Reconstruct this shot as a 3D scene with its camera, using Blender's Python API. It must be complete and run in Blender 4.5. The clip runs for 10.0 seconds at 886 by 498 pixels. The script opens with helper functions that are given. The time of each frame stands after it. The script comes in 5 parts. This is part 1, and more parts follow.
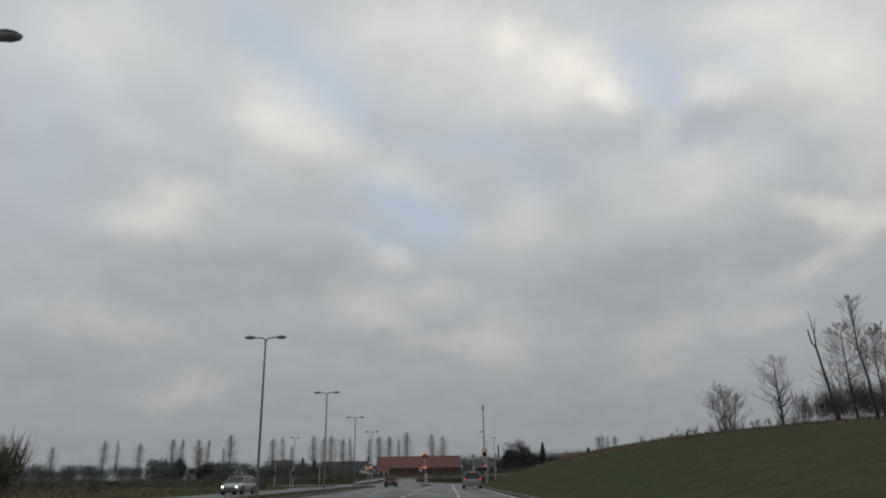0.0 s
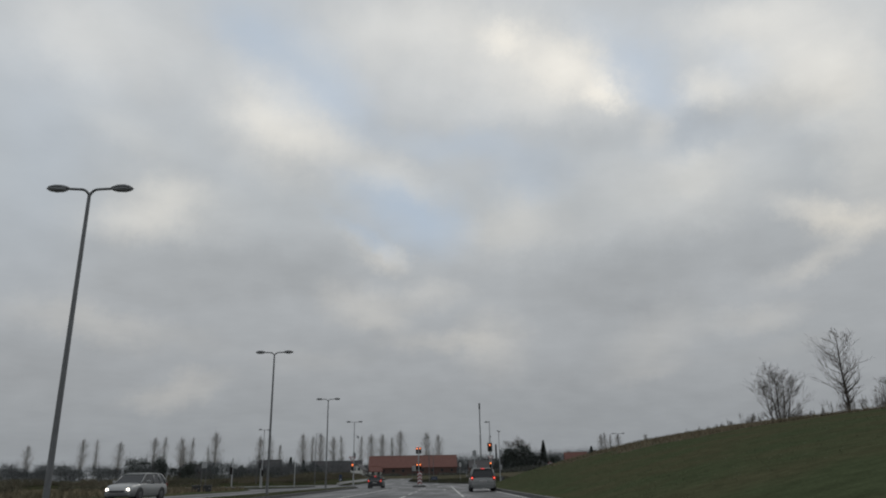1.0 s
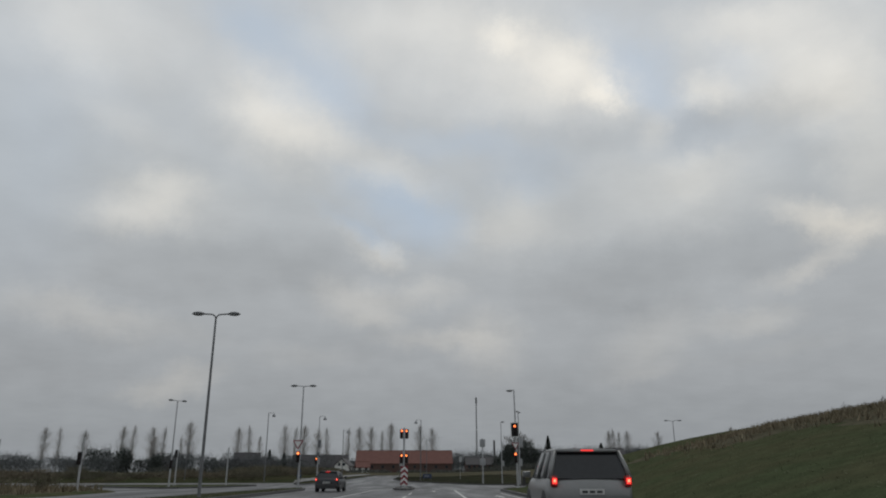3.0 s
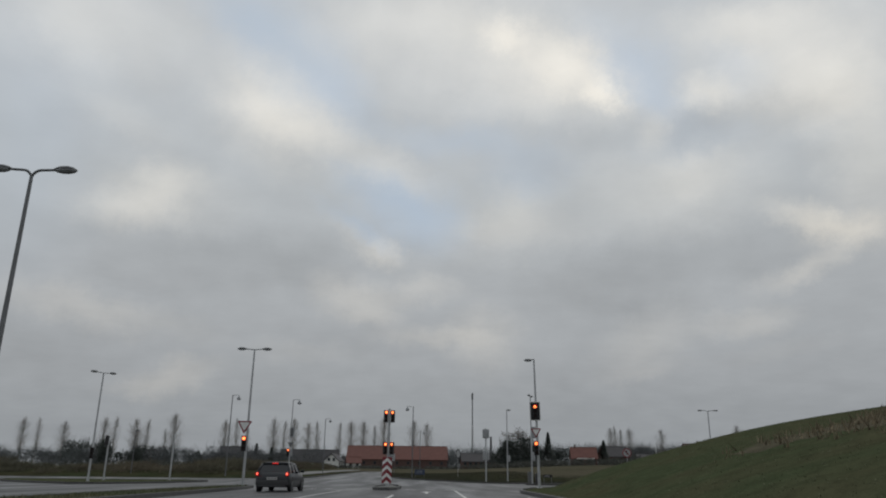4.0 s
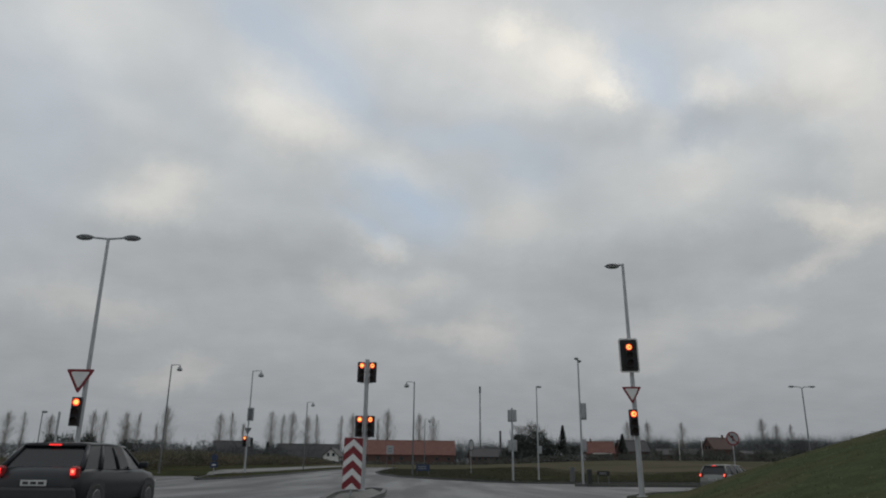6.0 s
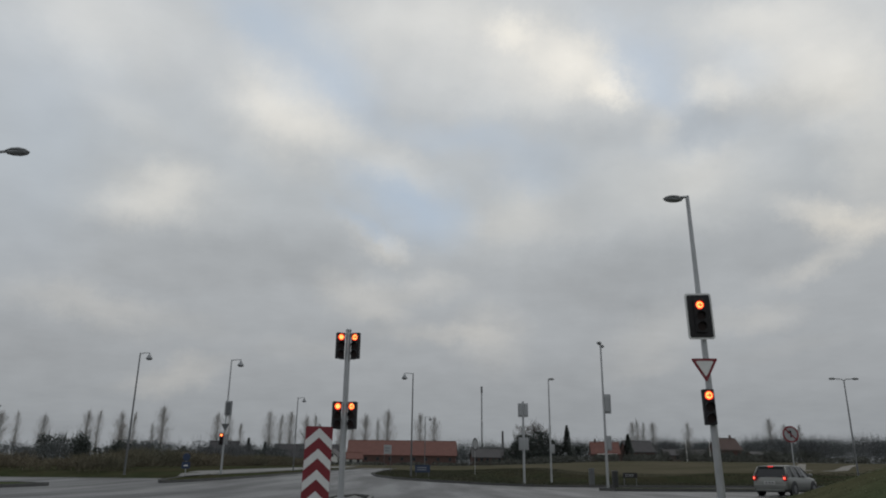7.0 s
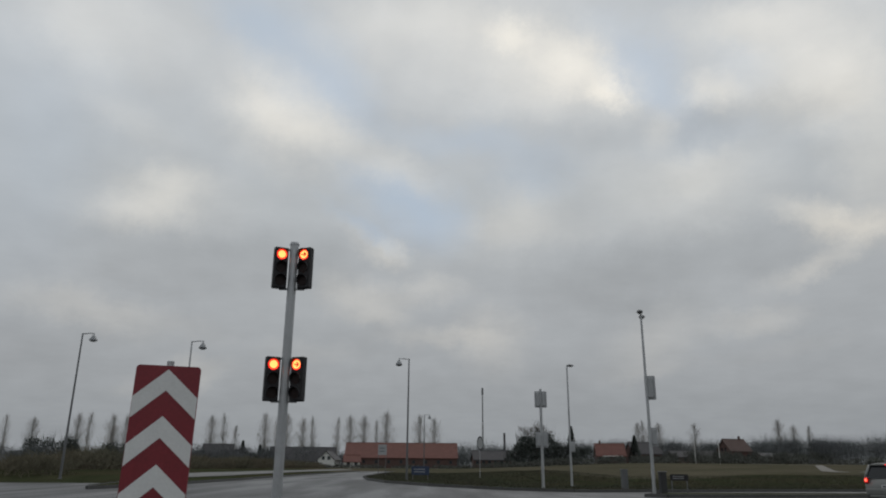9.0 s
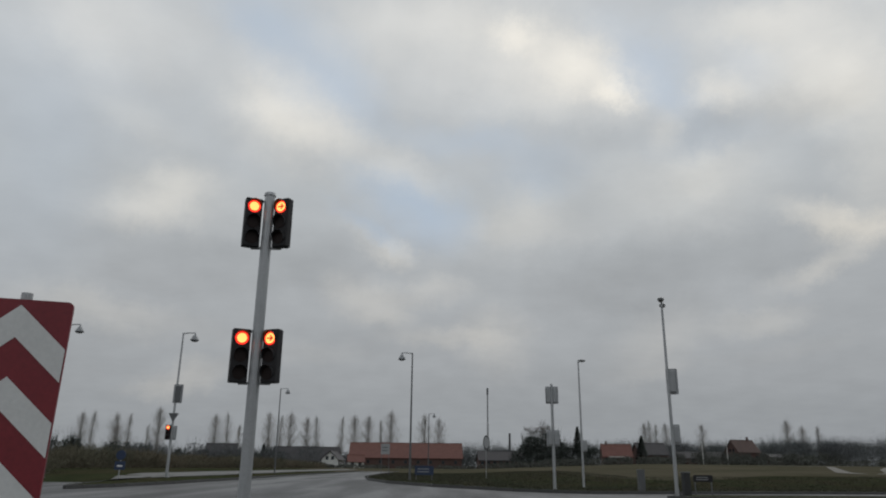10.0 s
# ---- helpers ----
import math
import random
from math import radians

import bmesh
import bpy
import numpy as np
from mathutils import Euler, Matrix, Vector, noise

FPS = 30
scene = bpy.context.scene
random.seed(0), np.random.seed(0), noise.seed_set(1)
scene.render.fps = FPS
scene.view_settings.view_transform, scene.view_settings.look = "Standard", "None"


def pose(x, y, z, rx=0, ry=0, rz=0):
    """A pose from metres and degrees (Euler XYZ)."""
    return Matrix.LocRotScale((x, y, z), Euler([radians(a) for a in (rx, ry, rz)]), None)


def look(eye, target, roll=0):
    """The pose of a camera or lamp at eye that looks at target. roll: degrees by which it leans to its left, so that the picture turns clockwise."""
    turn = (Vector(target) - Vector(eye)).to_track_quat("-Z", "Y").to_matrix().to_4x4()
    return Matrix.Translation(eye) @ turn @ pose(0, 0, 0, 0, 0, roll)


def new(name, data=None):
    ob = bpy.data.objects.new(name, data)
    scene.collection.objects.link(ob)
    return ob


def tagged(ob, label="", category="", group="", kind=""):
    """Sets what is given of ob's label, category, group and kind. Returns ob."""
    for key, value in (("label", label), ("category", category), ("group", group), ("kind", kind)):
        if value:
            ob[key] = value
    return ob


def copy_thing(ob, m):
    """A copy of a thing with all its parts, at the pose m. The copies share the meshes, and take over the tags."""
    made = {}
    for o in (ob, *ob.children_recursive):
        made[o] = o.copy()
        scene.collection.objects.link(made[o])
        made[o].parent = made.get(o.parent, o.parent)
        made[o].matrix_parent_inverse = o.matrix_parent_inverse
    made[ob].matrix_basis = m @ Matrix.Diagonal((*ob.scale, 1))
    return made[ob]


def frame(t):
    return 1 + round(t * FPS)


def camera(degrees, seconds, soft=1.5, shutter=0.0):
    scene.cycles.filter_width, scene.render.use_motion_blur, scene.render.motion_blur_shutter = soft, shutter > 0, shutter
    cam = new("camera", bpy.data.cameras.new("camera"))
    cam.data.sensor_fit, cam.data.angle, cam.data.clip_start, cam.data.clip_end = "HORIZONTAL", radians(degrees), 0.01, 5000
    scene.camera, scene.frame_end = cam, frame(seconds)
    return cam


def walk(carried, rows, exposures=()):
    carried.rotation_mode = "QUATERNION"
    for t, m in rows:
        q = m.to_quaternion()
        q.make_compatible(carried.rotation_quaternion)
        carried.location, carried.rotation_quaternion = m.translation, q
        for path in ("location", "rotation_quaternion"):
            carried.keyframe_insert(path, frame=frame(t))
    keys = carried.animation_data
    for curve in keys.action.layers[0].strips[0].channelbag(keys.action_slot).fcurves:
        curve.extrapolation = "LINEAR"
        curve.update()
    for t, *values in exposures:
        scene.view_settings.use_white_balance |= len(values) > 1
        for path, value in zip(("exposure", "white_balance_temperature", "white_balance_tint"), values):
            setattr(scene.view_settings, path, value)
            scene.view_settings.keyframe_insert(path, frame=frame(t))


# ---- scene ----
cam = camera(63.3, 10.0, soft=2.0)
PATH = [
    (0, (-1.049, 1.142, 0.889), (-0.998, 3.046, 1.5), -1.0),
    (0.5, (-1.119, 11.523, 0.869), (-1.06, 13.426, 1.481), -1.2),
    (1, (-0.894, 21.829, 0.802), (-0.83, 23.732, 1.414), -1.0),
    (1.5, (-0.714, 31.492, 0.953), (-0.655, 33.396, 1.565), -0.7),
    (2, (-0.466, 40.812, 0.973), (-0.403, 42.715, 1.585), -0.1),
    (2.5, (-0.422, 49.53, 1.005), (-0.347, 51.434, 1.613), -0.2),
    (3.8, (0.11, 71.537, 0.877), (0.185, 73.443, 1.479), 0.5),
    (4, (0.204, 74.45, 0.882), (0.284, 76.356, 1.481), 0.6),
    (4.5, (0.386, 81.549, 0.931), (0.463, 83.457, 1.525), 0.6),
    (5, (0.589, 87.875, 0.918), (0.66, 89.785, 1.507), 0.6),
    (5.5, (0.698, 92.598, 0.901), (0.764, 94.507, 1.492), 0.7),
    (5.7, (0.744, 94.333, 0.906), (0.81, 96.243, 1.495), 0.6),
    (7, (1.015, 103.894, 0.96), (1.076, 105.803, 1.551), 0.6),
    (7.5, (1.067, 106.953, 0.953), (1.13, 108.863, 1.545), 0.6),
    (8, (1.136, 109.611, 0.97), (1.201, 111.52, 1.563), 0.5),
    (8.5, (1.187, 111.457, 0.922), (1.253, 113.365, 1.52), 0.5),
    (9, (1.264, 113.225, 0.897), (1.326, 115.132, 1.496), 0.4),
    (9.5, (1.258, 114.791, 0.886), (1.317, 116.699, 1.485), 0.3),
    (10, (1.338, 115.868, 0.873), (1.386, 117.775, 1.473), 0.6),
]
walk(cam, [(t, look(e, g, r)) for t, e, g, r in PATH])

# ---- world and sun ----
world = bpy.data.worlds.new("overcast_sky")
scene.world = world
world.use_nodes = True
WN, WL = world.node_tree.nodes, world.node_tree.links
WN.clear()


def wnode(kind, **values):
    n = WN.new(kind)
    for key, value in values.items():
        n.inputs[key].default_value = value
    return n


def wmath(op, a, b, clamp=False):
    n = WN.new("ShaderNodeMath")
    n.operation, n.use_clamp = op, clamp
    for i, v in enumerate((a, b)):
        if isinstance(v, (int, float)):
            n.inputs[i].default_value = v
        else:
            WL.new(v, n.inputs[i])
    return n.outputs[0]


coord = WN.new("ShaderNodeTexCoord").outputs["Generated"]
# cloud edges are ragged: the direction is shifted a little by two scales of noise
warp = WN.new("ShaderNodeTexNoise")
warp.inputs["Scale"].default_value, warp.inputs["Detail"].default_value = 9.0, 8.0
warp.inputs["Roughness"].default_value = 0.72
WL.new(coord, warp.inputs["Vector"])
centred = WN.new("ShaderNodeVectorMath")
centred.operation = "SUBTRACT"
centred.inputs[1].default_value = (0.5, 0.5, 0.5)
WL.new(warp.outputs["Color"], centred.inputs[0])
shifted = WN.new("ShaderNodeVectorMath")
shifted.operation = "MULTIPLY_ADD"
shifted.inputs[1].default_value = (0.085, 0.085, 0.075)
WL.new(centred.outputs[0], shifted.inputs[0])
WL.new(coord, shifted.inputs[2])
ragged = shifted.outputs[0]
bright, dark, gap = [], [], []


def puff(kind, az, el, w, h, tilt, weight):
    """One soft cloud form at an azimuth and elevation in degrees, with its half sizes in degrees."""
    a, e = radians(az), radians(el)
    out = Vector((math.sin(a) * math.cos(e), math.cos(a) * math.cos(e), math.sin(e)))
    right = out.cross(Vector((0, 0, 1))).normalized()
    up = right.cross(out)
    c, s = math.cos(radians(tilt)), math.sin(radians(tilt))
    axes = Matrix((right * c + up * s, out, up * c - right * s)).transposed()
    m = WN.new("ShaderNodeMapping")
    m.vector_type = "TEXTURE"
    m.inputs["Location"].default_value = out
    m.inputs["Rotation"].default_value = axes.to_euler()
    m.inputs["Scale"].default_value = (radians(w) * 1.7, 0.6, radians(h) * 1.7)
    g = WN.new("ShaderNodeTexGradient")
    g.gradient_type = "SPHERICAL"
    WL.new(ragged, m.inputs["Vector"])
    WL.new(m.outputs[0], g.inputs["Vector"])
    r = WN.new("ShaderNodeMapRange")
    r.interpolation_type = "SMOOTHSTEP"
    r.inputs["From Min"].default_value, r.inputs["From Max"].default_value = 0.0, 1.0
    r.inputs["To Max"].default_value = weight
    WL.new(g.outputs["Fac"], r.inputs["Value"])
    kind.append(r.outputs[0])


puff(bright, -26.6, 31.2, 6.8, 3.6, 0, 0.27)
puff(bright, -29.3, 31.0, 3.1, 2.2, 0, 0.12)
puff(bright, -11.5, 26.9, 4.9, 3.4, -24, 0.62)
puff(bright, -9.0, 25.9, 2.5, 1.8, -20, 0.22)
puff(bright, -13.9, 27.3, 2.5, 1.7, -20, 0.20)
puff(bright, 5.6, 32.9, 12.0, 4.7, -8, 0.38)
puff(bright, 10.2, 32.8, 6.0, 2.4, -18, 0.31)
puff(bright, 14.5, 30.8, 4.2, 1.7, -28, 0.50)
puff(bright, 17.0, 29.1, 1.5, 0.9, -25, 0.60)
puff(bright, 7.9, 33.9, 2.0, 1.2, 0, 0.50)
puff(bright, -2.2, 35.7, 5.4, 2.5, 0, 0.20)
puff(bright, 11.9, 29.3, 6.0, 2.0, -8, 0.20)
puff(bright, 32.3, 28.9, 5.8, 3.8, 0, 0.62)
puff(bright, 34.4, 26.0, 3.1, 2.7, 0, 0.20)
puff(bright, 35.2, 21.5, 2.6, 4.9, 0, 0.38)
puff(bright, 27.5, 32.5, 4.1, 1.8, 0, 0.40)
puff(bright, 31.2, 18.0, 2.8, 1.1, -22, 0.75)
puff(bright, 33.7, 16.8, 3.1, 1.2, -5, 0.50)
puff(bright, 31.6, 15.0, 3.4, 0.7, 28, 0.35)
puff(bright, 28.4, 13.7, 2.8, 0.7, 18, 0.20)
puff(bright, 20.8, 21.1, 6.4, 3.1, 0, 0.27)
puff(bright, 23.2, 22.2, 2.4, 1.5, 0, 0.20)
puff(bright, -20.2, 20.9, 2.4, 1.6, 10, 0.40)
puff(bright, -22.3, 18.5, 3.1, 1.4, 5, 0.35)
puff(bright, -20.7, 19.6, 5.3, 2.3, 5, 0.20)
puff(bright, -2.2, 23.6, 3.1, 1.4, -20, 0.34)
puff(bright, -2.5, 17.1, 1.7, 1.0, -25, 0.55)
puff(bright, -5.0, 17.9, 2.1, 0.7, -40, 0.20)
puff(bright, 8.1, 19.8, 3.2, 2.1, 0, 0.34)
puff(bright, 6.8, 18.1, 4.1, 2.1, 0, 0.12)
puff(bright, -4.5, 13.4, 3.2, 1.5, -20, 0.42)
puff(bright, 0.6, 14.1, 3.2, 0.9, 0, 0.30)
puff(bright, -3.3, 11.9, 2.1, 0.8, 0, 0.18)
puff(bright, 6.0, 10.1, 2.5, 2.2, -25, 0.38)
puff(bright, 1.9, 10.4, 4.1, 0.8, 0, 0.36)
puff(bright, 18.4, 9.9, 3.7, 2.0, 25, 0.26)
puff(bright, 18.0, 7.6, 3.4, 0.7, 5, 0.14)
puff(bright, 25.6, 10.9, 2.9, 0.9, 5, 0.32)
puff(bright, -18.3, 6.7, 3.0, 1.0, 12, 0.42)
puff(bright, -20.5, 5.7, 2.3, 0.6, 5, 0.15)
puff(bright, 24.7, 27.9, 1.7, 1.4, 30, 0.42)
puff(bright, 20.8, 25.9, 1.3, 1.5, -30, 0.30)
puff(bright, -23.9, 25.0, 3.3, 1.1, -20, 0.14)
puff(bright, -26.8, 11.6, 5.0, 1.2, -5, 0.22)
puff(bright, -21.8, 10.7, 5.2, 1.1, -8, 0.20)
puff(bright, 27.6, 8.7, 3.7, 0.6, 5, 0.08)
puff(bright, -8.4, 9.0, 4.0, 0.8, 0, 0.12)
puff(bright, 12.4, 18.3, 2.5, 1.3, 0, 0.12)
puff(dark, -15.7, 15.5, 9.9, 2.9, 3, 0.68)
puff(dark, -8.7, 16.5, 3.6, 2.8, -30, 0.40)
puff(dark, 22.7, 15.7, 11.2, 2.5, 5, 0.75)
puff(dark, 15.7, 14.5, 5.5, 2.3, -5, 0.40)
puff(dark, 28.0, 25.7, 5.1, 1.5, 6, 0.65)
puff(dark, 23.0, 25.9, 2.9, 1.5, -10, 0.40)
puff(dark, 0.8, 27.3, 6.1, 0.9, -4, 0.22)
puff(dark, -27.1, 8.4, 5.0, 2.3, 0, 0.40)
puff(dark, -26.7, 22.0, 6.5, 2.3, 0, 0.30)
puff(dark, 32.4, 11.7, 4.0, 2.0, 10, 0.45)
puff(dark, 13.7, 12.0, 7.6, 2.0, 0, 0.25)
puff(dark, -6.7, 10.3, 7.6, 1.8, 0, 0.25)
puff(dark, -8.9, 22.7, 4.1, 1.7, -20, 0.25)
puff(dark, 11.4, 23.7, 4.1, 1.5, -8, 0.20)
puff(dark, 12.6, 25.8, 6.1, 1.1, -4, 0.25)
puff(dark, -21.4, 29.1, 2.8, 2.8, 0, 0.15)
puff(dark, 2.2, 6.3, 16.8, 1.7, 0, 0.20)
puff(dark, 21.3, 4.7, 12.4, 1.7, 0, 0.20)
puff(dark, 7.1, 15.0, 6.2, 1.2, 0, 0.20)
puff(dark, -28.5, 16.5, 5.4, 1.8, 0, 0.25)
puff(dark, 31.1, 20.8, 3.7, 1.6, 20, 0.20)
puff(dark, -17.4, 10.5, 4.9, 1.0, 0, 0.10)
puff(gap, -11.3, 32.0, 6.1, 3.0, -35, 0.75)
puff(gap, -6.7, 29.3, 3.5, 1.8, -35, 0.50)
puff(gap, -15.8, 33.5, 2.9, 1.9, -20, 0.35)
puff(gap, 19.6, 30.4, 2.9, 1.7, -30, 0.85)
puff(gap, 17.5, 33.2, 3.9, 1.6, -25, 0.45)
puff(gap, 21.7, 27.6, 2.2, 1.5, -35, 0.60)
puff(gap, 26.9, 29.4, 2.1, 1.4, -30, 0.35)
puff(gap, 4.2, 25.8, 6.2, 1.3, -6, 0.55)
puff(gap, 9.5, 22.9, 3.1, 1.8, 0, 0.45)
puff(gap, -0.8, 20.4, 4.4, 2.6, -20, 0.80)
puff(gap, -5.0, 19.0, 3.1, 0.7, -32, 0.55)
puff(gap, -2.7, 21.9, 4.1, 1.3, -15, 0.30)
puff(gap, 24.0, 24.7, 3.8, 1.2, 0, 0.30)
puff(gap, -30.8, 26.0, 5.3, 5.8, 0, 0.25)
puff(gap, -30.2, 18.3, 4.0, 6.3, 0, 0.22)
puff(gap, 2.1, 19.2, 2.6, 2.1, 0, 0.30)


def total(outs):
    s = outs[0]
    for o in outs[1:]:
        s = wmath("ADD", s, o)
    return s


# the cloud layer seen from below: a noise on a flat sheet high above
split = WN.new("ShaderNodeSeparateXYZ")
WL.new(coord, split.inputs[0])
height = wmath("MAXIMUM", wmath("ADD", split.outputs[2], 0.22), 0.05)
sheet = WN.new("ShaderNodeCombineXYZ")
WL.new(wmath("DIVIDE", split.outputs[0], height), sheet.inputs[0])
WL.new(wmath("DIVIDE", split.outputs[1], height), sheet.inputs[1])
layer = WN.new("ShaderNodeTexNoise")
layer.inputs["Scale"].default_value, layer.inputs["Detail"].default_value = 2.3, 7.0
layer.inputs["Roughness"].default_value = 0.55
WL.new(sheet.outputs[0], layer.inputs["Vector"])
fine = WN.new("ShaderNodeTexNoise")
fine.inputs["Scale"].default_value, fine.inputs["Detail"].default_value = 9.0, 6.0
WL.new(sheet.outputs[0], fine.inputs["Vector"])
wisps = wmath("ADD", wmath("MULTIPLY", wmath("SUBTRACT", layer.outputs["Fac"], 0.5), 0.22), wmath("MULTIPLY", wmath("SUBTRACT", fine.outputs["Fac"], 0.5), 0.16))
# the even grey of the cloud cover, paler overhead than at the horizon
cover = WN.new("ShaderNodeValToRGB")
stops = cover.color_ramp.elements
stops[0].position, stops[0].color = 0.02, (0.258, 0.275, 0.291, 1)
stops[1].position, stops[1].color = 0.80, (0.494, 0.521, 0.544, 1)
for spot, colour in ((0.12, (0.313, 0.329, 0.344, 1)), (0.24, (0.378, 0.397, 0.413, 1)), (0.36, (0.421, 0.446, 0.464, 1)), (0.50, (0.466, 0.493, 0.517, 1))):
    stops.new(spot).color = colour
WL.new(split.outputs[2], cover.inputs[0])
shade = wmath("ADD", wmath("SUBTRACT", wisps, wmath("MULTIPLY", total(dark), 0.17)), 1.08)
grey = WN.new("ShaderNodeVectorMath")
grey.operation = "SCALE"
WL.new(cover.outputs[0], grey.inputs[0])
WL.new(shade, grey.inputs["Scale"])
# blue air in the gaps between the clouds
air = WN.new("ShaderNodeTexSky")
air.sky_type, air.sun_disc = "NISHITA", False
air.sun_elevation, air.sun_rotation = radians(52), radians(30)
blue = WN.new("ShaderNodeMixRGB")
blue.blend_type = "ADD"
blue.inputs["Fac"].default_value = 0.012
blue.inputs["Color1"].default_value = (0.375, 0.475, 0.600, 1)
WL.new(air.outputs[0], blue.inputs["Color2"])
thin = WN.new("ShaderNodeMixRGB")
WL.new(wmath("MULTIPLY", total(gap), 0.50, clamp=True), thin.inputs["Fac"])
WL.new(grey.outputs[0], thin.inputs["Color1"])
WL.new(blue.outputs[0], thin.inputs["Color2"])
# sunlit cloud tops
lit = WN.new("ShaderNodeVectorMath")
lit.operation = "SCALE"
lit.inputs[0].default_value = (0.308, 0.257, 0.178)
lift = wmath("MINIMUM", wmath("ADD", wmath("MULTIPLY", split.outputs[2], 1.3), 0.44), 1.0)
WL.new(wmath("MULTIPLY", wmath("MULTIPLY", total(bright), lift), wmath("ADD", wmath("MULTIPLY", wisps, 2.5), 1.0)), lit.inputs["Scale"])
thick = WN.new("ShaderNodeVectorMath")
thick.operation = "ADD"
WL.new(thin.outputs[0], thick.inputs[0])
WL.new(lit.outputs[0], thick.inputs[1])
glow = wnode("ShaderNodeBackground", Strength=1.0)
WL.new(thick.outputs[0], glow.inputs["Color"])
WL.new(glow.outputs[0], WN.new("ShaderNodeOutputWorld").inputs["Surface"])

sun_data = bpy.data.lights.new("sun", "SUN")
sun_data.energy, sun_data.angle, sun_data.color = 0.5, radians(40), (1.0, 0.96, 0.90)
sun = new("sun", sun_data)
sun.matrix_world = look((0, 0, 0), (-math.sin(radians(30)), -math.cos(radians(30)), -math.tan(radians(52))))

# ---- materials ----


def material(name, base, rough=0.7, metal=0.0, vary=0.0, scale=4.0, fine=40.0, bump=0.0, second=None, mix_scale=0.5, spec=0.5, island=0.0, coat=0.0):
    """A surface with grain at two scales; second: a second colour in large soft stains."""
    m = bpy.data.materials.new(name)
    m.use_nodes = True
    N, L = m.node_tree.nodes, m.node_tree.links
    p = N["Principled BSDF"]
    p.inputs["Roughness"].default_value, p.inputs["Metallic"].default_value = rough, metal
    p.inputs["Specular IOR Level"].default_value = spec
    p.inputs["Coat Weight"].default_value = coat
    p.inputs["Base Color"].default_value = (*base, 1)
    if vary or second or bump:
        pos = N.new("ShaderNodeNewGeometry").outputs["Position"]
        a = N.new("ShaderNodeTexNoise")
        a.inputs["Scale"].default_value, a.inputs["Detail"].default_value = scale, 5
        b = N.new("ShaderNodeTexNoise")
        b.inputs["Scale"].default_value, b.inputs["Detail"].default_value = fine, 3
        for n in (a, b):
            L.new(pos, n.inputs["Vector"])
        both = N.new("ShaderNodeMath")
        both.operation = "ADD"
        L.new(a.outputs["Fac"], both.inputs[0])
        L.new(b.outputs["Fac"], both.inputs[1])
        gain = N.new("ShaderNodeMapRange")
        gain.inputs["From Min"].default_value, gain.inputs["From Max"].default_value = 0.6, 1.4
        gain.inputs["To Min"].default_value, gain.inputs["To Max"].default_value = 1 - vary, 1 + vary
        L.new(both.outputs[0], gain.inputs["Value"])
        colour = N.new("ShaderNodeMixRGB")
        colour.inputs["Color1"].default_value, colour.inputs["Color2"].default_value = (*base, 1), (*(second or base), 1)
        if second:
            c = N.new("ShaderNodeTexNoise")
            c.inputs["Scale"].default_value, c.inputs["Detail"].default_value = mix_scale, 5
            L.new(pos, c.inputs["Vector"])
            r = N.new("ShaderNodeMapRange")
            r.inputs["From Min"].default_value, r.inputs["From Max"].default_value = 0.38, 0.62
            L.new(c.outputs["Fac"], r.inputs["Value"])
            L.new(r.outputs[0], colour.inputs["Fac"])
        else:
            colour.inputs["Fac"].default_value = 0
        mul = N.new("ShaderNodeVectorMath")
        mul.operation = "SCALE"
        L.new(colour.outputs[0], mul.inputs[0])
        L.new(gain.outputs[0], mul.inputs["Scale"])
        out = mul.outputs[0]
        if island:
            g = N.new("ShaderNodeNewGeometry")
            r = N.new("ShaderNodeMapRange")
            r.inputs["To Min"].default_value, r.inputs["To Max"].default_value = 1 - island, 1 + island
            L.new(g.outputs["Random Per Island"], r.inputs["Value"])
            mul2 = N.new("ShaderNodeVectorMath")
            mul2.operation = "SCALE"
            L.new(out, mul2.inputs[0])
            L.new(r.outputs[0], mul2.inputs["Scale"])
            out = mul2.outputs[0]
        L.new(out, p.inputs["Base Color"])
        if bump:
            k = N.new("ShaderNodeBump")
            k.inputs["Strength"].default_value, k.inputs["Distance"].default_value = bump, 0.03
            L.new(both.outputs[0], k.inputs["Height"])
            L.new(k.outputs[0], p.inputs["Normal"])
    return m


def lamp_material(name, colour, strength):
    m = bpy.data.materials.new(name)
    m.use_nodes = True
    p = m.node_tree.nodes["Principled BSDF"]
    p.inputs["Base Color"].default_value = (*colour, 1)
    p.inputs["Emission Color"].default_value, p.inputs["Emission Strength"].default_value = (*colour, 1), strength
    return m


def wet_asphalt():
    m = material("wet_asphalt", (0.055, 0.056, 0.058), 0.4, vary=0.25, scale=0.7, fine=60, bump=0.25, second=(0.042, 0.043, 0.046), mix_scale=0.15, spec=0.32)
    N, L = m.node_tree.nodes, m.node_tree.links
    pos = N.new("ShaderNodeNewGeometry").outputs["Position"]
    stretch = N.new("ShaderNodeMapping")
    stretch.inputs["Scale"].default_value = (0.5, 0.06, 1)
    wet = N.new("ShaderNodeTexNoise")
    wet.inputs["Scale"].default_value, wet.inputs["Detail"].default_value = 1.0, 4
    L.new(pos, stretch.inputs["Vector"])
    L.new(stretch.outputs[0], wet.inputs["Vector"])
    r = N.new("ShaderNodeMapRange")
    r.inputs["From Min"].default_value, r.inputs["From Max"].default_value = 0.35, 0.65
    r.inputs["To Min"].default_value, r.inputs["To Max"].default_value = 0.34, 0.62
    L.new(wet.outputs["Fac"], r.inputs["Value"])
    L.new(r.outputs[0], N["Principled BSDF"].inputs["Roughness"])
    return m


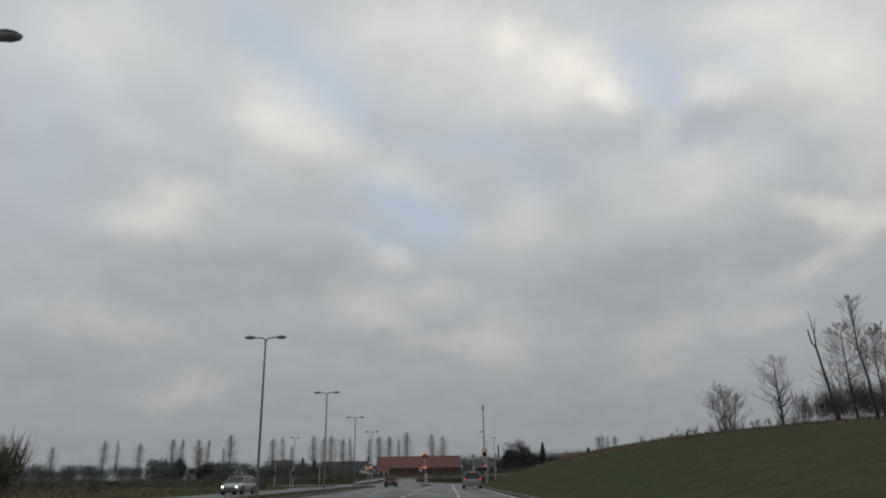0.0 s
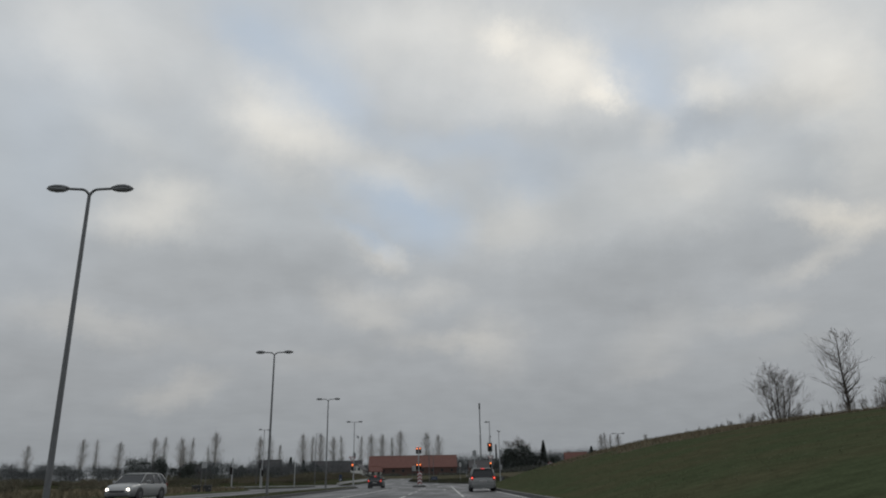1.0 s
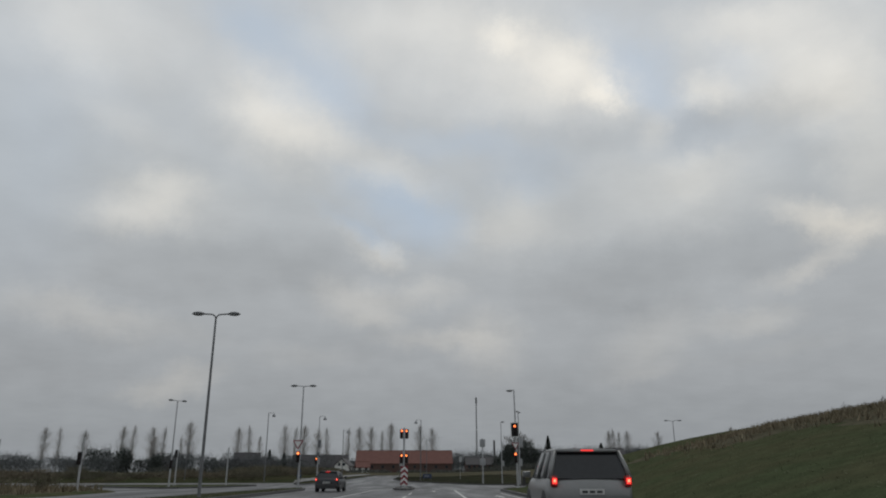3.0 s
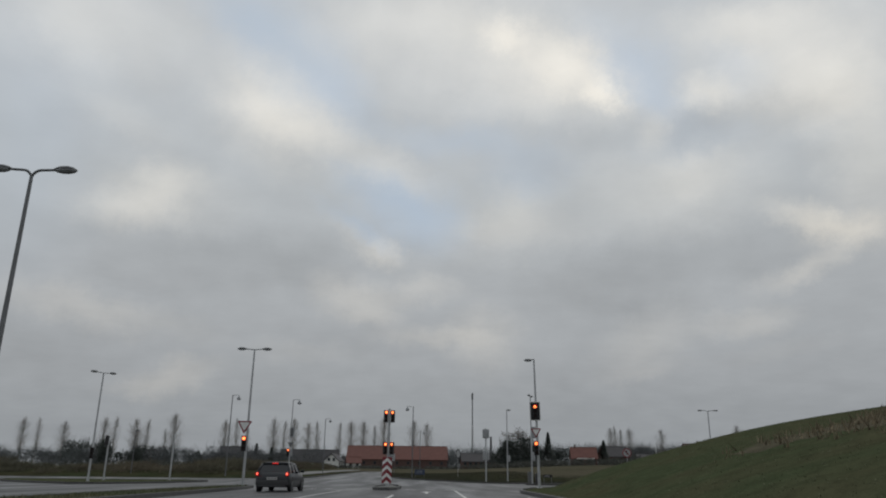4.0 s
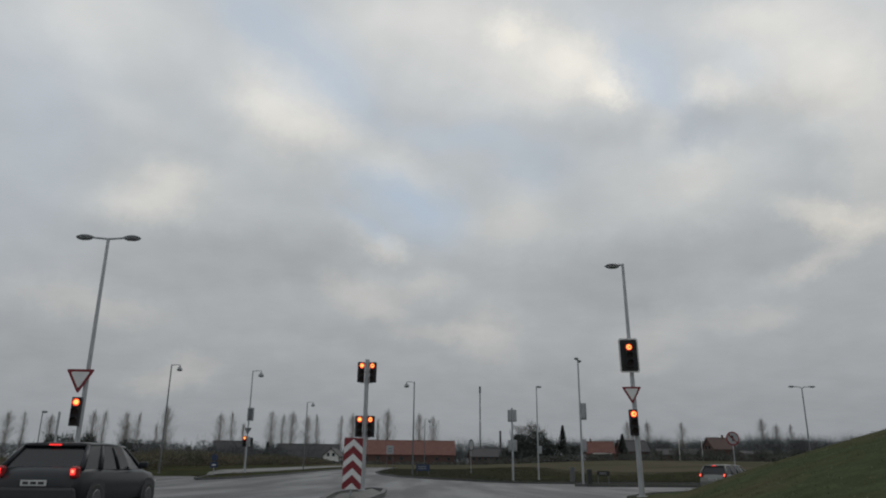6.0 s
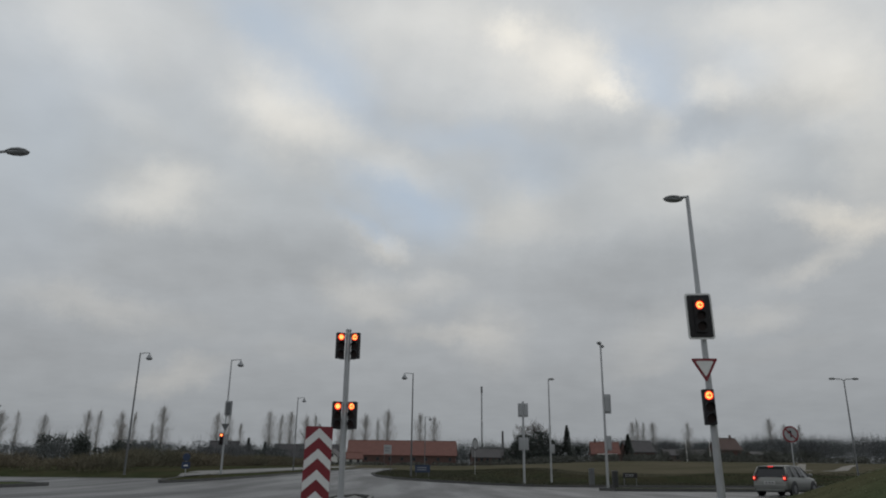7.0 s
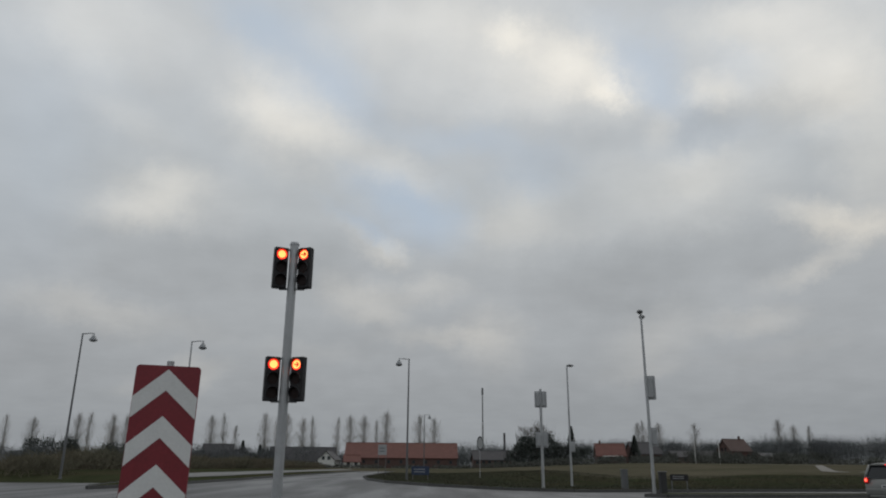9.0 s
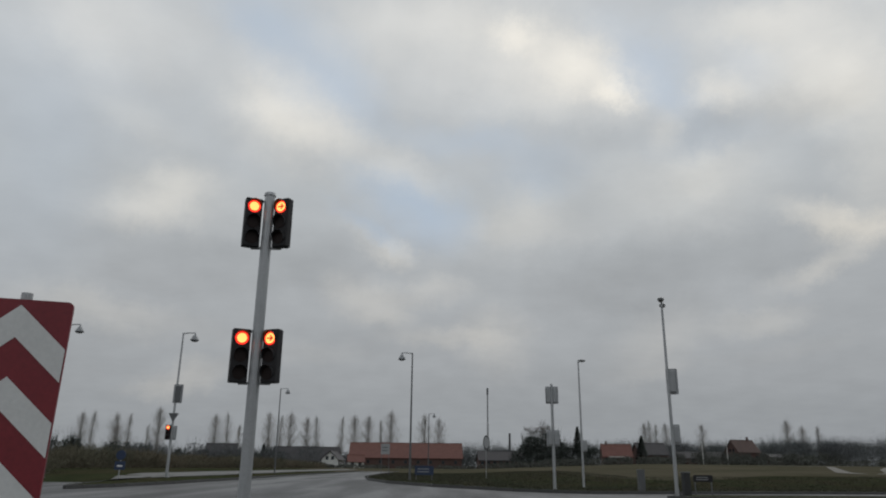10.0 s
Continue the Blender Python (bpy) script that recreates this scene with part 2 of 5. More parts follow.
ASPHALT = wet_asphalt()
PAINT = material("road_paint", (0.55, 0.55, 0.53), 0.5, vary=0.3, scale=3, fine=25)
KERB = material("kerb_concrete", (0.075, 0.075, 0.073), 0.6, vary=0.25, scale=2, fine=30, bump=0.2)
PAVING = material("grey_paving", (0.082, 0.081, 0.077), 0.55, vary=0.2, scale=1.5, fine=20, bump=0.15)
PATHWAY = material("pale_wet_gravel", (0.19, 0.182, 0.165), 0.9, vary=0.3, scale=0.6, fine=8, bump=0.2, spec=0.1)
GRASS = material("short_wet_grass", (0.054, 0.066, 0.036), 1.0, vary=0.34, scale=1.6, fine=14, bump=0.25, second=(0.067, 0.066, 0.039), mix_scale=0.22, spec=0.0)
VERGE = material("rough_verge_grass", (0.037, 0.043, 0.023), 1.0, vary=0.35, scale=0.9, fine=9, bump=0.2, second=(0.045, 0.043, 0.026), mix_scale=0.2, spec=0.0)
FIELD = material("dry_winter_field", (0.092, 0.083, 0.060), 0.95, vary=0.35, scale=0.35, fine=4, bump=0.5, second=(0.070, 0.067, 0.046), mix_scale=0.05, spec=0.0)
SETTS = material("dark_stone_setts", (0.058, 0.058, 0.055), 0.6, vary=0.3, scale=3, fine=22, bump=0.4, second=(0.046, 0.050, 0.040), mix_scale=0.8)
STEEL = material("galvanised_steel", (0.42, 0.43, 0.44), 0.5, 0.55, vary=0.15, scale=3, fine=40)
LAMP_GREY = material("lamp_housing_grey", (0.13, 0.135, 0.14), 0.45, 0.2, vary=0.15, scale=4, fine=50)
POLE_GREY = material("weathered_pole_grey", (0.17, 0.175, 0.18), 0.55, 0.4, vary=0.2, scale=3, fine=40)
LAMP_BOWL = material("lamp_bowl", (0.32, 0.33, 0.34), 0.25, vary=0.1, scale=5, fine=60)
BLACK = material("signal_black", (0.033, 0.032, 0.034), 0.6, spec=0.2, vary=0.2, scale=6, fine=60)
BACKGREY = material("signal_back_grey", (0.36, 0.37, 0.38), 0.5, 0.2, vary=0.12, scale=5, fine=40)
WHITE = material("reflective_white", (0.72, 0.72, 0.71), 0.45, vary=0.08, scale=4, fine=40)
RED = material("reflective_red", (0.205, 0.018, 0.027), 0.45, vary=0.15, scale=5, fine=40)
BLUE = material("sign_blue", (0.022, 0.040, 0.090), 0.45, vary=0.12, scale=5, fine=40)
LENS_OFF = material("dark_lens", (0.022, 0.014, 0.013), 0.5, spec=0.15, vary=0.2, scale=20, fine=90)
LENS_RED = lamp_material("red_lens", (1.0, 0.03, 0.015), 1.2)
LENS_HOT = lamp_material("red_lens_core", (1.0, 0.36, 0.09), 2.2)
LENS_ARROW = lamp_material("dim_arrow", (0.55, 0.03, 0.01), 0.6)
LENS_AMBER = lamp_material("amber_lens", (1.0, 0.42, 0.04), 3.5)

# ---- small builders ----


def part(name, bm, mat, parent=None, label="", smooth=False):
    """Links a bmesh as one mesh object under a thing or a part."""
    me = bpy.data.meshes.new(name)
    bmesh.ops.recalc_face_normals(bm, faces=bm.faces)
    if smooth:
        for f in bm.faces:
            f.smooth = True
    bm.to_mesh(me)
    bm.free()
    for one in mat if isinstance(mat, (list, tuple)) else (mat,):
        me.materials.append(one)
    ob = new(name, me)
    if parent:
        ob.parent = parent
    if label:
        ob["label"] = label
    return ob


def thing(name, label, category, m=None, group="", kind=""):
    ob = new(name)
    ob.matrix_world = m or Matrix()
    return tagged(ob, label, category, group, kind)


def box(bm, c, size, bevel=0.0, m=None):
    """A box round c, its edges bevelled."""
    t = (m or Matrix()) @ Matrix.Translation(c) @ Matrix.Diagonal((*size, 1))
    made = bmesh.ops.create_cube(bm, size=1, matrix=t)["verts"]
    if bevel:
        edges = {e for v in made for e in v.link_edges}
        bmesh.ops.bevel(bm, geom=list(edges), offset=bevel, segments=2, affect="EDGES", profile=0.5)
    return bm


def tube(bm, points, radii, seg=10, caps=True):
    """A round tube through points with a radius at each."""
    pts = [Vector(p) for p in points]
    rings = []
    for i, p in enumerate(pts):
        d = (pts[min(i + 1, len(pts) - 1)] - pts[max(i - 1, 0)]).normalized()
        side = d.cross(Vector((0, 0, 1)) if abs(d.z) < 0.9 else Vector((0, 1, 0))).normalized()
        other = d.cross(side)
        rings.append([bm.verts.new(p + (side * math.cos(a) + other * math.sin(a)) * radii[i]) for a in (2 * math.pi * k / seg for k in range(seg))])
    for a, b in zip(rings, rings[1:]):
        for k in range(seg):
            bm.faces.new((a[k], a[(k + 1) % seg], b[(k + 1) % seg], b[k]))
    if caps:
        bm.faces.new(rings[0][::-1])
        bm.faces.new(rings[-1])
    return bm


def slab(bm, outline, depth, m=None):
    """A flat shape in the x-z plane, thickened along y (front at y = 0)."""
    m = m or Matrix()
    front = [bm.verts.new(m @ Vector((x, 0, z))) for x, z in outline]
    back = [bm.verts.new(m @ Vector((x, depth, z))) for x, z in outline]
    bm.faces.new(front)
    bm.faces.new(back[::-1])
    for i in range(len(front)):
        j = (i + 1) % len(front)
        bm.faces.new((front[i], back[i], back[j], front[j]))
    return bm


def disc(bm, c, r, depth, m=None, seg=20):
    return slab(bm, [(c[0] + r * math.cos(2 * math.pi * k / seg), c[2] + r * math.sin(2 * math.pi * k / seg)) for k in range(seg)], depth, (m or Matrix()) @ Matrix.Translation((0, c[1], 0)))


def rounded(w, h, r, cx=0.0, cz=0.0, n=4):
    """The outline of a rounded rectangle."""
    pts = []
    for sx, sz, a0 in ((1, 1, 0), (-1, 1, 90), (-1, -1, 180), (1, -1, 270)):
        for k in range(n + 1):
            a = radians(a0 + 90 * k / n)
            pts.append((cx + sx * (w / 2 - r) + r * math.cos(a), cz + sz * (h / 2 - r) + r * math.sin(a)))
    return pts


# ---- the lie of the land ----


def smooth(a, b, v):
    t = np.clip((v - a) / (b - a), 0, 1)
    return t * t * (3 - 2 * t)


def rise(y, x=0.0):
    """The land climbs gently beyond the junction, later on the field's side."""
    return 0.45 * smooth(135, 175, y) * (1 - smooth(1, 11, x) * (1 - smooth(172, 215, y))) + 0.0085 * np.clip(y - 170, 0, 280)


EDGE = [(2.4, -150), (2.9, 20), (3.6, 45), (4.5, 74), (5.8, 106), (6.0, 113), (6.7, 118), (8.0, 122.6), (10.4, 127.5), (15, 132.8),
        (24, 138.6), (45, 148.5), (130, 187), (130, 207), (60, 174), (36, 163.2), (24, 160), (14, 156.5), (10, 155), (6, 154.5), (2, 157), (-0.8, 163), (-2.6, 172),
        (-3.8, 185), (-4.2, 300), (-12, 300), (-11.9, 205), (-11.3, 168), (-12.2, 157.5), (-13.2, 152), (-14.2, 149.3), (-15.0, 151.5), (-15.5, 156), (-15.8, 158.5), (-20, 158.8), (-26, 158.6), (-120, 159), (-120, 127), (-40, 125),
        (-26, 120), (-21, 112), (-19.5, 100), (-19, -150)]
MEDIAN = [(-8.9, -150), (-8.9, 105), (-9.0, 118), (-9.4, 121.5), (-9.9, 122.2), (-10.4, 121.5), (-11.2, 112), (-11.6, 95), (-11.6, -150)]
SIGNAL_ISLAND = [(-1.0, 117.6), (-0.55, 118.4), (-0.35, 124), (-0.5, 130), (-1.1, 131.5), (-1.7, 130), (-2.1, 124), (-1.8, 118.4), (-1.4, 117.6)]
RIGHT_ISLAND = [(11.5, 146.8), (12.2, 145.9), (14, 145.9), (23, 147.4), (46, 157), (45.4, 158.4), (26, 150.6), (12.6, 149.0)]
LEFT_ISLAND = [(-18.0, 143.6), (-18.4, 141.2), (-20.8, 131.5), (-22.0, 128.6), (-23.6, 128.2), (-27.5, 131.5), (-35, 140), (-36, 144), (-20, 145)]
ISLANDS = [MEDIAN, SIGNAL_ISLAND, RIGHT_ISLAND, LEFT_ISLAND]


def inside_distance(px, py, poly):
    """The distance to a polygon's edge, positive inside it."""
    best, odd = np.full(px.shape, 1e9), np.zeros(px.shape, bool)
    for (ax, ay), (bx, by) in zip(poly, poly[1:] + poly[:1]):
        dx, dy = bx - ax, by - ay
        t = np.clip(((px - ax) * dx + (py - ay) * dy) / (dx * dx + dy * dy), 0, 1)
        best = np.minimum(best, np.hypot(px - ax - t * dx, py - ay - t * dy))
        if ay != by:
            odd ^= ((ay > py) != (by > py)) & (px < ax + dx * (py - ay) / dy)
    return np.where(odd, best, -best)


def land(px, py):
    """The height of the ground, and how far a point lies from the asphalt."""
    px, py = np.asarray(px, float), np.asarray(py, float)
    off = -inside_distance(px, py, EDGE)
    z = rise(py, px) + 0.14 * np.clip(off / 0.35, -3, 1)
    d = np.clip(off - 1.5, 0, None)
    bumps = 0.07 * np.sin(px * 0.31 + py * 0.17) + 0.06 * np.sin(px * 0.13 - py * 0.23 + 1)
    climb = 7.25 * (1 - np.exp(-d / 19)) * (1 - 0.3 * (1 - smooth(30, 100, py))) * (1 - smooth(120, 140, py - 0.25 * (px - 8))) * (1 - smooth(260, 400, px))
    right = (px > 2) & (inside_distance(px, py, HILL_ZONE) > 0)
    z = z + np.where(right, climb + bumps * smooth(2, 10, d), 0)
    # low banks round the field and beside the far road
    far = (~right) & (py > 148) & (off > 0)
    z = z + np.where(far & (px > -7), 0.55 * smooth(8, 26, off), 0) + np.where(far & (px <= -7), 0.25 * smooth(0.2, 2.0, off) + 0.25 * smooth(3.2, 7, off), 0)
    z = z + 2.6 * smooth(10, 90, px) * smooth(180, 420, py) * (~right)
    mound = np.zeros_like(z)
    for poly in ISLANDS:
        i = inside_distance(px, py, poly)
        mound = np.where(i > -0.7, np.maximum(mound, 0.42 + 0.14 * np.clip(i / 0.35, -3, 1)), mound)
    z = z + np.where(off < 0, mound, 0)
    return z, off


HILL_ZONE = EDGE[:13] + [(400, 600), (600, -150)]


def ground_z(x, y):
    return float(land(np.array([x]), np.array([y]))[0][0])


def spaced(dense0, dense1, step, low, high):
    mid = list(np.arange(dense0, dense1 + 1e-6, step))
    up, g = [], step
    while (up or mid)[-1] < high:
        g *= 1.22
        up.append((up or mid)[-1] + g)
    down, g = [], step
    while (down or mid[:1])[-1] > low:
        g *= 1.22
        down.append((down or mid[:1])[-1] - g)
    return np.array(down[::-1] + mid + up)


def sheet(name, xs, ys, zs, mats, choose=None, smooth_it=True):
    me = bpy.data.meshes.new(name)
    X, Y = np.meshgrid(xs, ys)
    verts = np.stack([X, Y, zs], -1).reshape(-1, 3)
    n, w = len(xs), len(xs)
    i = (np.arange(len(ys) - 1)[:, None] * w + np.arange(w - 1)[None]).reshape(-1)
    faces = np.stack([i, i + 1, i + 1 + w, i + w], -1)
    me.from_pydata(verts.tolist(), [], faces.tolist())
    for m in mats:
        me.materials.append(m)
    if choose is not None:
        pick = choose[:-1, :-1].reshape(-1).astype(np.int32)
        me.polygons.foreach_set("material_index", pick)
    me.polygons.foreach_set("use_smooth", np.full(len(faces), smooth_it))
    return new(name, me)


gx, gy = spaced(-48, 60, 0.7, -2600, 2600), spaced(-4, 215, 0.7, -900, 3800)
GX, GY = np.meshgrid(gx, gy)
GZ, OFF = land(GX, GY)
dry = ((GX > -6) & (GY > 150) & (OFF > 23 + 4 * np.sin(GX * 0.2)) & (inside_distance(GX, GY, HILL_ZONE) < 0)) | (GY > 235)


def dry_from(x, y):
    """How far from the kerb the dry grass of the bank begins."""
    return 8.5 + 1.8 * np.sin(x * 0.3 + y * 0.2) + 1.2 * np.sin(x * 0.9 - y * 0.5) + 22 * (1 - smooth(66, 82, y)) + 18 * smooth(98, 116, y)


dry |= (inside_distance(GX, GY, HILL_ZONE) > 0) & (OFF > dry_from(GX, GY))
dry |= (GX < -19) & (OFF > 1.5) & (GY < 150)
paved = inside_distance(GX, GY, SIGNAL_ISLAND) > -0.6
rough = (GY > 148) & (inside_distance(GX, GY, HILL_ZONE) < 0) & ~dry
ground = sheet("ground", gx, gy, GZ, [GRASS, FIELD, VERGE, SETTS], np.where(paved, 3, dry.astype(int) + 2 * rough.astype(int)))
tagged(ground, "short wet green grass verges and dry winter fields", "ground", kind="structure")

rx_, ry_ = spaced(-60, 60, 2, -140, 135), spaced(-10, 240, 2.5, -170, 305)
RX, RY = np.meshgrid(rx_, ry_)
road = sheet("road", rx_, ry_, rise(RY, RX), [ASPHALT])
tagged(road, "wet dark grey asphalt road and junction", "road", kind="structure")


def kerb(name, line, closed, label):
    """A row of kerb stones along a line on the asphalt, with joints between them."""
    bm = bmesh.new()
    pts = [Vector((*p, 0)) for p in line]
    if closed:
        pts.append(pts[0])
    for a, b in zip(pts, pts[1:]):
        run = (b - a).length
        if run < 1e-3 or max(abs(a.x), abs(b.x)) > 75 or min(a.y, b.y) < -160:
            continue
        n = max(1, round(run / 1.0))
        d = (b - a) / run
        turn = Matrix.Rotation(math.atan2(d.y, d.x), 4, "Z")
        for k in range(n):
            c = a + d * run * (k + 0.5) / n
            if c.y < -10:
                continue
            c.z = float(rise(c.y, c.x)) + 0.06
            t = Matrix.Translation(c) @ turn @ Matrix.Diagonal((run / n - 0.015, 0.14, 0.19, 1))
            bmesh.ops.create_cube(bm, size=1, matrix=t)
    ob = part(name, bm, KERB)
    return tagged(ob, label, "kerb", kind="structure")


kerb("kerb_right", EDGE[1:13], False, "grey concrete kerb along the grass bank")
kerb("kerb_field", EDGE[14:25], False, "grey concrete kerb round the field corner")
kerb("kerb_left", EDGE[25:34], False, "grey concrete kerb along the far road edge")
for poly, label in ((MEDIAN, "grey kerb round the long grass median"), (SIGNAL_ISLAND, "grey kerb round the small signal island"),
                    (RIGHT_ISLAND, "grey kerb round the splitter island"), (LEFT_ISLAND, "grey kerb round the side road island")):
    kerb("kerb_island", poly, True, label)

# ---- street furniture ----


BELL_GREY = material("bell_lantern_grey", (0.26, 0.27, 0.28), 0.45, 0.2, vary=0.15, scale=4, fine=50)


def at(x, y, turn=0.0, dz=0.0):
    """A pose on the ground."""
    return pose(x, y, ground_z(x, y) - 0.02 + dz, 0, 0, turn)


def pole(parent, h, r0=0.085, r1=0.05, name="pole", mat=None):
    bm = bmesh.new()
    n = 6
    tube(bm, [(0, 0, h * k / n) for k in range(n + 1)], [r0 + (r1 - r0) * k / n for k in range(n + 1)], 14)
    tube(bm, [(0, 0, 0), (0, 0, 0.04), (0, 0, 0.05)], [r0 * 1.9, r0 * 1.9, r0 * 1.05], 14)
    box(bm, (0, -r0 * 0.99, 0.9), (0.09, 0.012, 0.36), 0.004)
    return part(name, bm, mat or STEEL, parent, smooth=False)


def flat_head(parent, x0, x1, z, y=0.0):
    """A street lantern that is flat and oval, with a bowl under it, from x0 at the arm to x1 at its tip."""
    s = 1 if x1 > x0 else -1
    length = abs(x1 - x0)
    shape = ((0.0, 0.05, 0.05), (0.08, 0.07, 0.07), (0.3, 0.13, 0.105), (0.6, 0.155, 0.11), (0.85, 0.12, 0.075), (1.0, 0.03, 0.02))
    top, bowl = bmesh.new(), bmesh.new()
    for bm, up, keep in ((top, 1, shape), (bowl, -1, shape[1:])):
        rings = []
        for u, w, h in keep:
            ring = []
            for k in range(9):
                a = math.pi * k / 8
                k_h = h if up > 0 else h * 0.85
                ring.append(bm.verts.new((x0 + s * u * length, y + w * math.cos(a) * (1 if up > 0 else 0.94), z + up * k_h * math.sin(a))))
            rings.append(ring)
        for a, b in zip(rings, rings[1:]):
            for k in range(8):
                bm.faces.new((a[k], a[k + 1], b[k + 1], b[k]))
            bm.faces.new((a[0], b[0], b[8], a[8]))
        bm.faces.new(rings[0])
        bm.faces.new(rings[-1])
    head = part("lantern", top, LAMP_GREY, parent, "flat dark grey lantern", True)
    part("bowl", bowl, LAMP_BOWL, head, "grey glass bowl", True)


def twin_lamp(x, y, h, span, curved=True, turn=0.0, label="tall galvanised street lamp with two flat lanterns"):
    t = thing("street_lamp", label, "street lamp", at(x, y, turn), "street lamps")
    top = h - ground_z(x, y)
    drop = 0.28 if curved else 0.0
    pole(t, top - drop, *((0.078, 0.045) if curved else (0.085, 0.05)), mat=POLE_GREY if curved else STEEL)
    for s in (-1, 1):
        bm = bmesh.new()
        if curved:
            pts = [(0, 0, top - drop - 0.05)] + [(s * span * 0.20 * (1 - math.cos(a)), 0, top - drop + 0.26 * math.sin(a)) for a in (radians(18 * k) for k in range(1, 6))] + [(s * (span - 0.5), 0, top)]
        else:
            pts = [(0, 0, top - 0.02), (s * (span - 0.5), 0, top + 0.03)]
        tube(bm, pts, [0.036] * len(pts), 8)
        part("arm", bm, POLE_GREY if curved else STEEL, t)
        flat_head(t, s * (span - 0.58), s * span, top + (0.0 if curved else 0.02))
    return t


def bell_lamp(x, y, h, s, turn=0.0, pale=False):
    """A street lamp whose lantern hangs like a bell from a level arm."""
    t = thing("street_lamp", "slim grey street lamp with a bell-shaped lantern on an arm", "street lamp", at(x, y, turn), "bell street lamps")
    top = h - ground_z(x, y)
    pole(t, top, 0.085 if pale else 0.075, 0.045, mat=STEEL if pale else LAMP_GREY)
    bm = bmesh.new()
    tube(bm, [(0, 0, top - 0.05), (s * 0.35, 0, top), (s * 0.72, 0, top)], [0.035, 0.035, 0.03], 8)
    part("arm", bm, STEEL, t)
    bm = bmesh.new()
    cx = s * 0.72
    tube(bm, [(cx, 0, top + 0.02), (cx, 0, top - 0.10), (cx, 0, top - 0.16), (cx, 0, top - 0.26), (cx, 0, top - 0.42), (cx, 0, top - 0.46)],
         [0.035, 0.045, 0.10, 0.16, 0.25, 0.26], 16)
    bell = part("lantern", bm, BELL_GREY, t, "dark bell-shaped lantern", True)
    bm = bmesh.new()
    tube(bm, [(cx, 0, top - 0.455), (cx, 0, top - 0.52), (cx, 0, top - 0.55)], [0.21, 0.18, 0.07], 14)
    part("bowl", bm, LAMP_BOWL, bell, "pale glass bowl", True)
    return t


def signal_head(parent, x, y, z, lit, turn=0.0, arrow=False, plate=None, scale=1.0):
    """A three-lens signal, its centre at z; lit: the number of the burning lens from the top."""
    m = pose(x, y, z, 0, 0, turn) @ Matrix.Scale(scale, 4)
    bm = bmesh.new()
    box(bm, (0, 0.03, 0), (0.275, 0.15, 0.84), 0.02, m)
    for k in (-1, 1):
        box(bm, (0, 0.13, k * 0.36), (0.06, 0.16, 0.05), 0.01, m)
    head = part("signal_head", bm, BLACK, parent, "black three-lens signal head")
    for k in range(3):
        cz = 0.27 - 0.27 * k
        bm = bmesh.new()
        disc(bm, (0, -0.055, cz), 0.105, 0.02, m)
        on = k == lit
        part("lens", bm, (LENS_RED if k == 0 else LENS_AMBER) if on else LENS_OFF, head, ("glowing red lens" if k == 0 else "glowing amber lens") if on else "")
        if on:
            bm = bmesh.new()
            if arrow:
                for pts in ([(-0.055, -0.012), (0.03, -0.012), (0.03, 0.012), (-0.055, 0.012)], [(0.062, 0.0), (0.012, 0.05), (-0.006, 0.034), (0.028, 0.0)], [(0.062, 0.0), (0.028, 0.0), (-0.006, -0.034), (0.012, -0.05)]):
                    slab(bm, [(px, cz + pz) for px, pz in pts], 0.006, m @ Matrix.Translation((0, -0.062, 0)))
            else:
                disc(bm, (0, -0.061, cz), 0.075, 0.006, m)
            if arrow:
                part("arrow", bm, LENS_ARROW, head, "dark arrow on the lit lens")
                bm = bmesh.new()
                disc(bm, (0, -0.058, cz), 0.082, 0.004, m)
            part("lens_core", bm, LENS_HOT, head, "bright glowing centre")
        bm = bmesh.new()
        rim = []
        for k2 in range(15):
            a = radians(-25 + 230 * k2 / 14)
            c, s = math.cos(a), math.sin(a)
            deep = 0.10 * (0.45 + 0.55 * max(0.0, s))
            rim.append([bm.verts.new(m @ Vector((r * c, yy, cz + r * s))) for r, yy in ((0.110, -0.045), (0.112, -0.045 - deep), (0.115, -0.045 - deep), (0.114, -0.045))])
        for a, b in zip(rim, rim[1:]):
            for q in range(4):
                bm.faces.new((a[q], a[(q + 1) % 4], b[(q + 1) % 4], b[q]))
        part("visor", bm, BLACK, head)
    if plate:
        w, h = plate
        bm = bmesh.new()
        slab(bm, rounded(w, h, 0.07), 0.02, m @ Matrix.Translation((0, 0.03, 0)))
        board = part("backing_board", bm, WHITE, head, "white-edged backing board")
        bm = bmesh.new()
        slab(bm, rounded(w - 0.09, h - 0.09, 0.05), 0.012, m @ Matrix.Translation((0, 0.018, 0)))
        part("board_face", bm, BLACK, board, "black board face")
    return head


def signal_back(parent, x, y, z, w, h, name="signal_back", turn=0.0):
    """A signal seen from behind: a pale grey case with a backing board."""
    m = pose(x, y, z, 0, 0, turn)
    bm = bmesh.new()
    slab(bm, rounded(w, h, 0.05), 0.03, m)
    ob = part(name, bm, BACKGREY, parent, "pale grey back of a signal board")
    bm = bmesh.new()
    box(bm, (0, -0.05, 0), (min(0.3, w * 0.7), 0.10, h * 0.82), 0.02, m)
    part("case", bm, LAMP_GREY if w > 0.5 else BACKGREY, ob)
    return ob


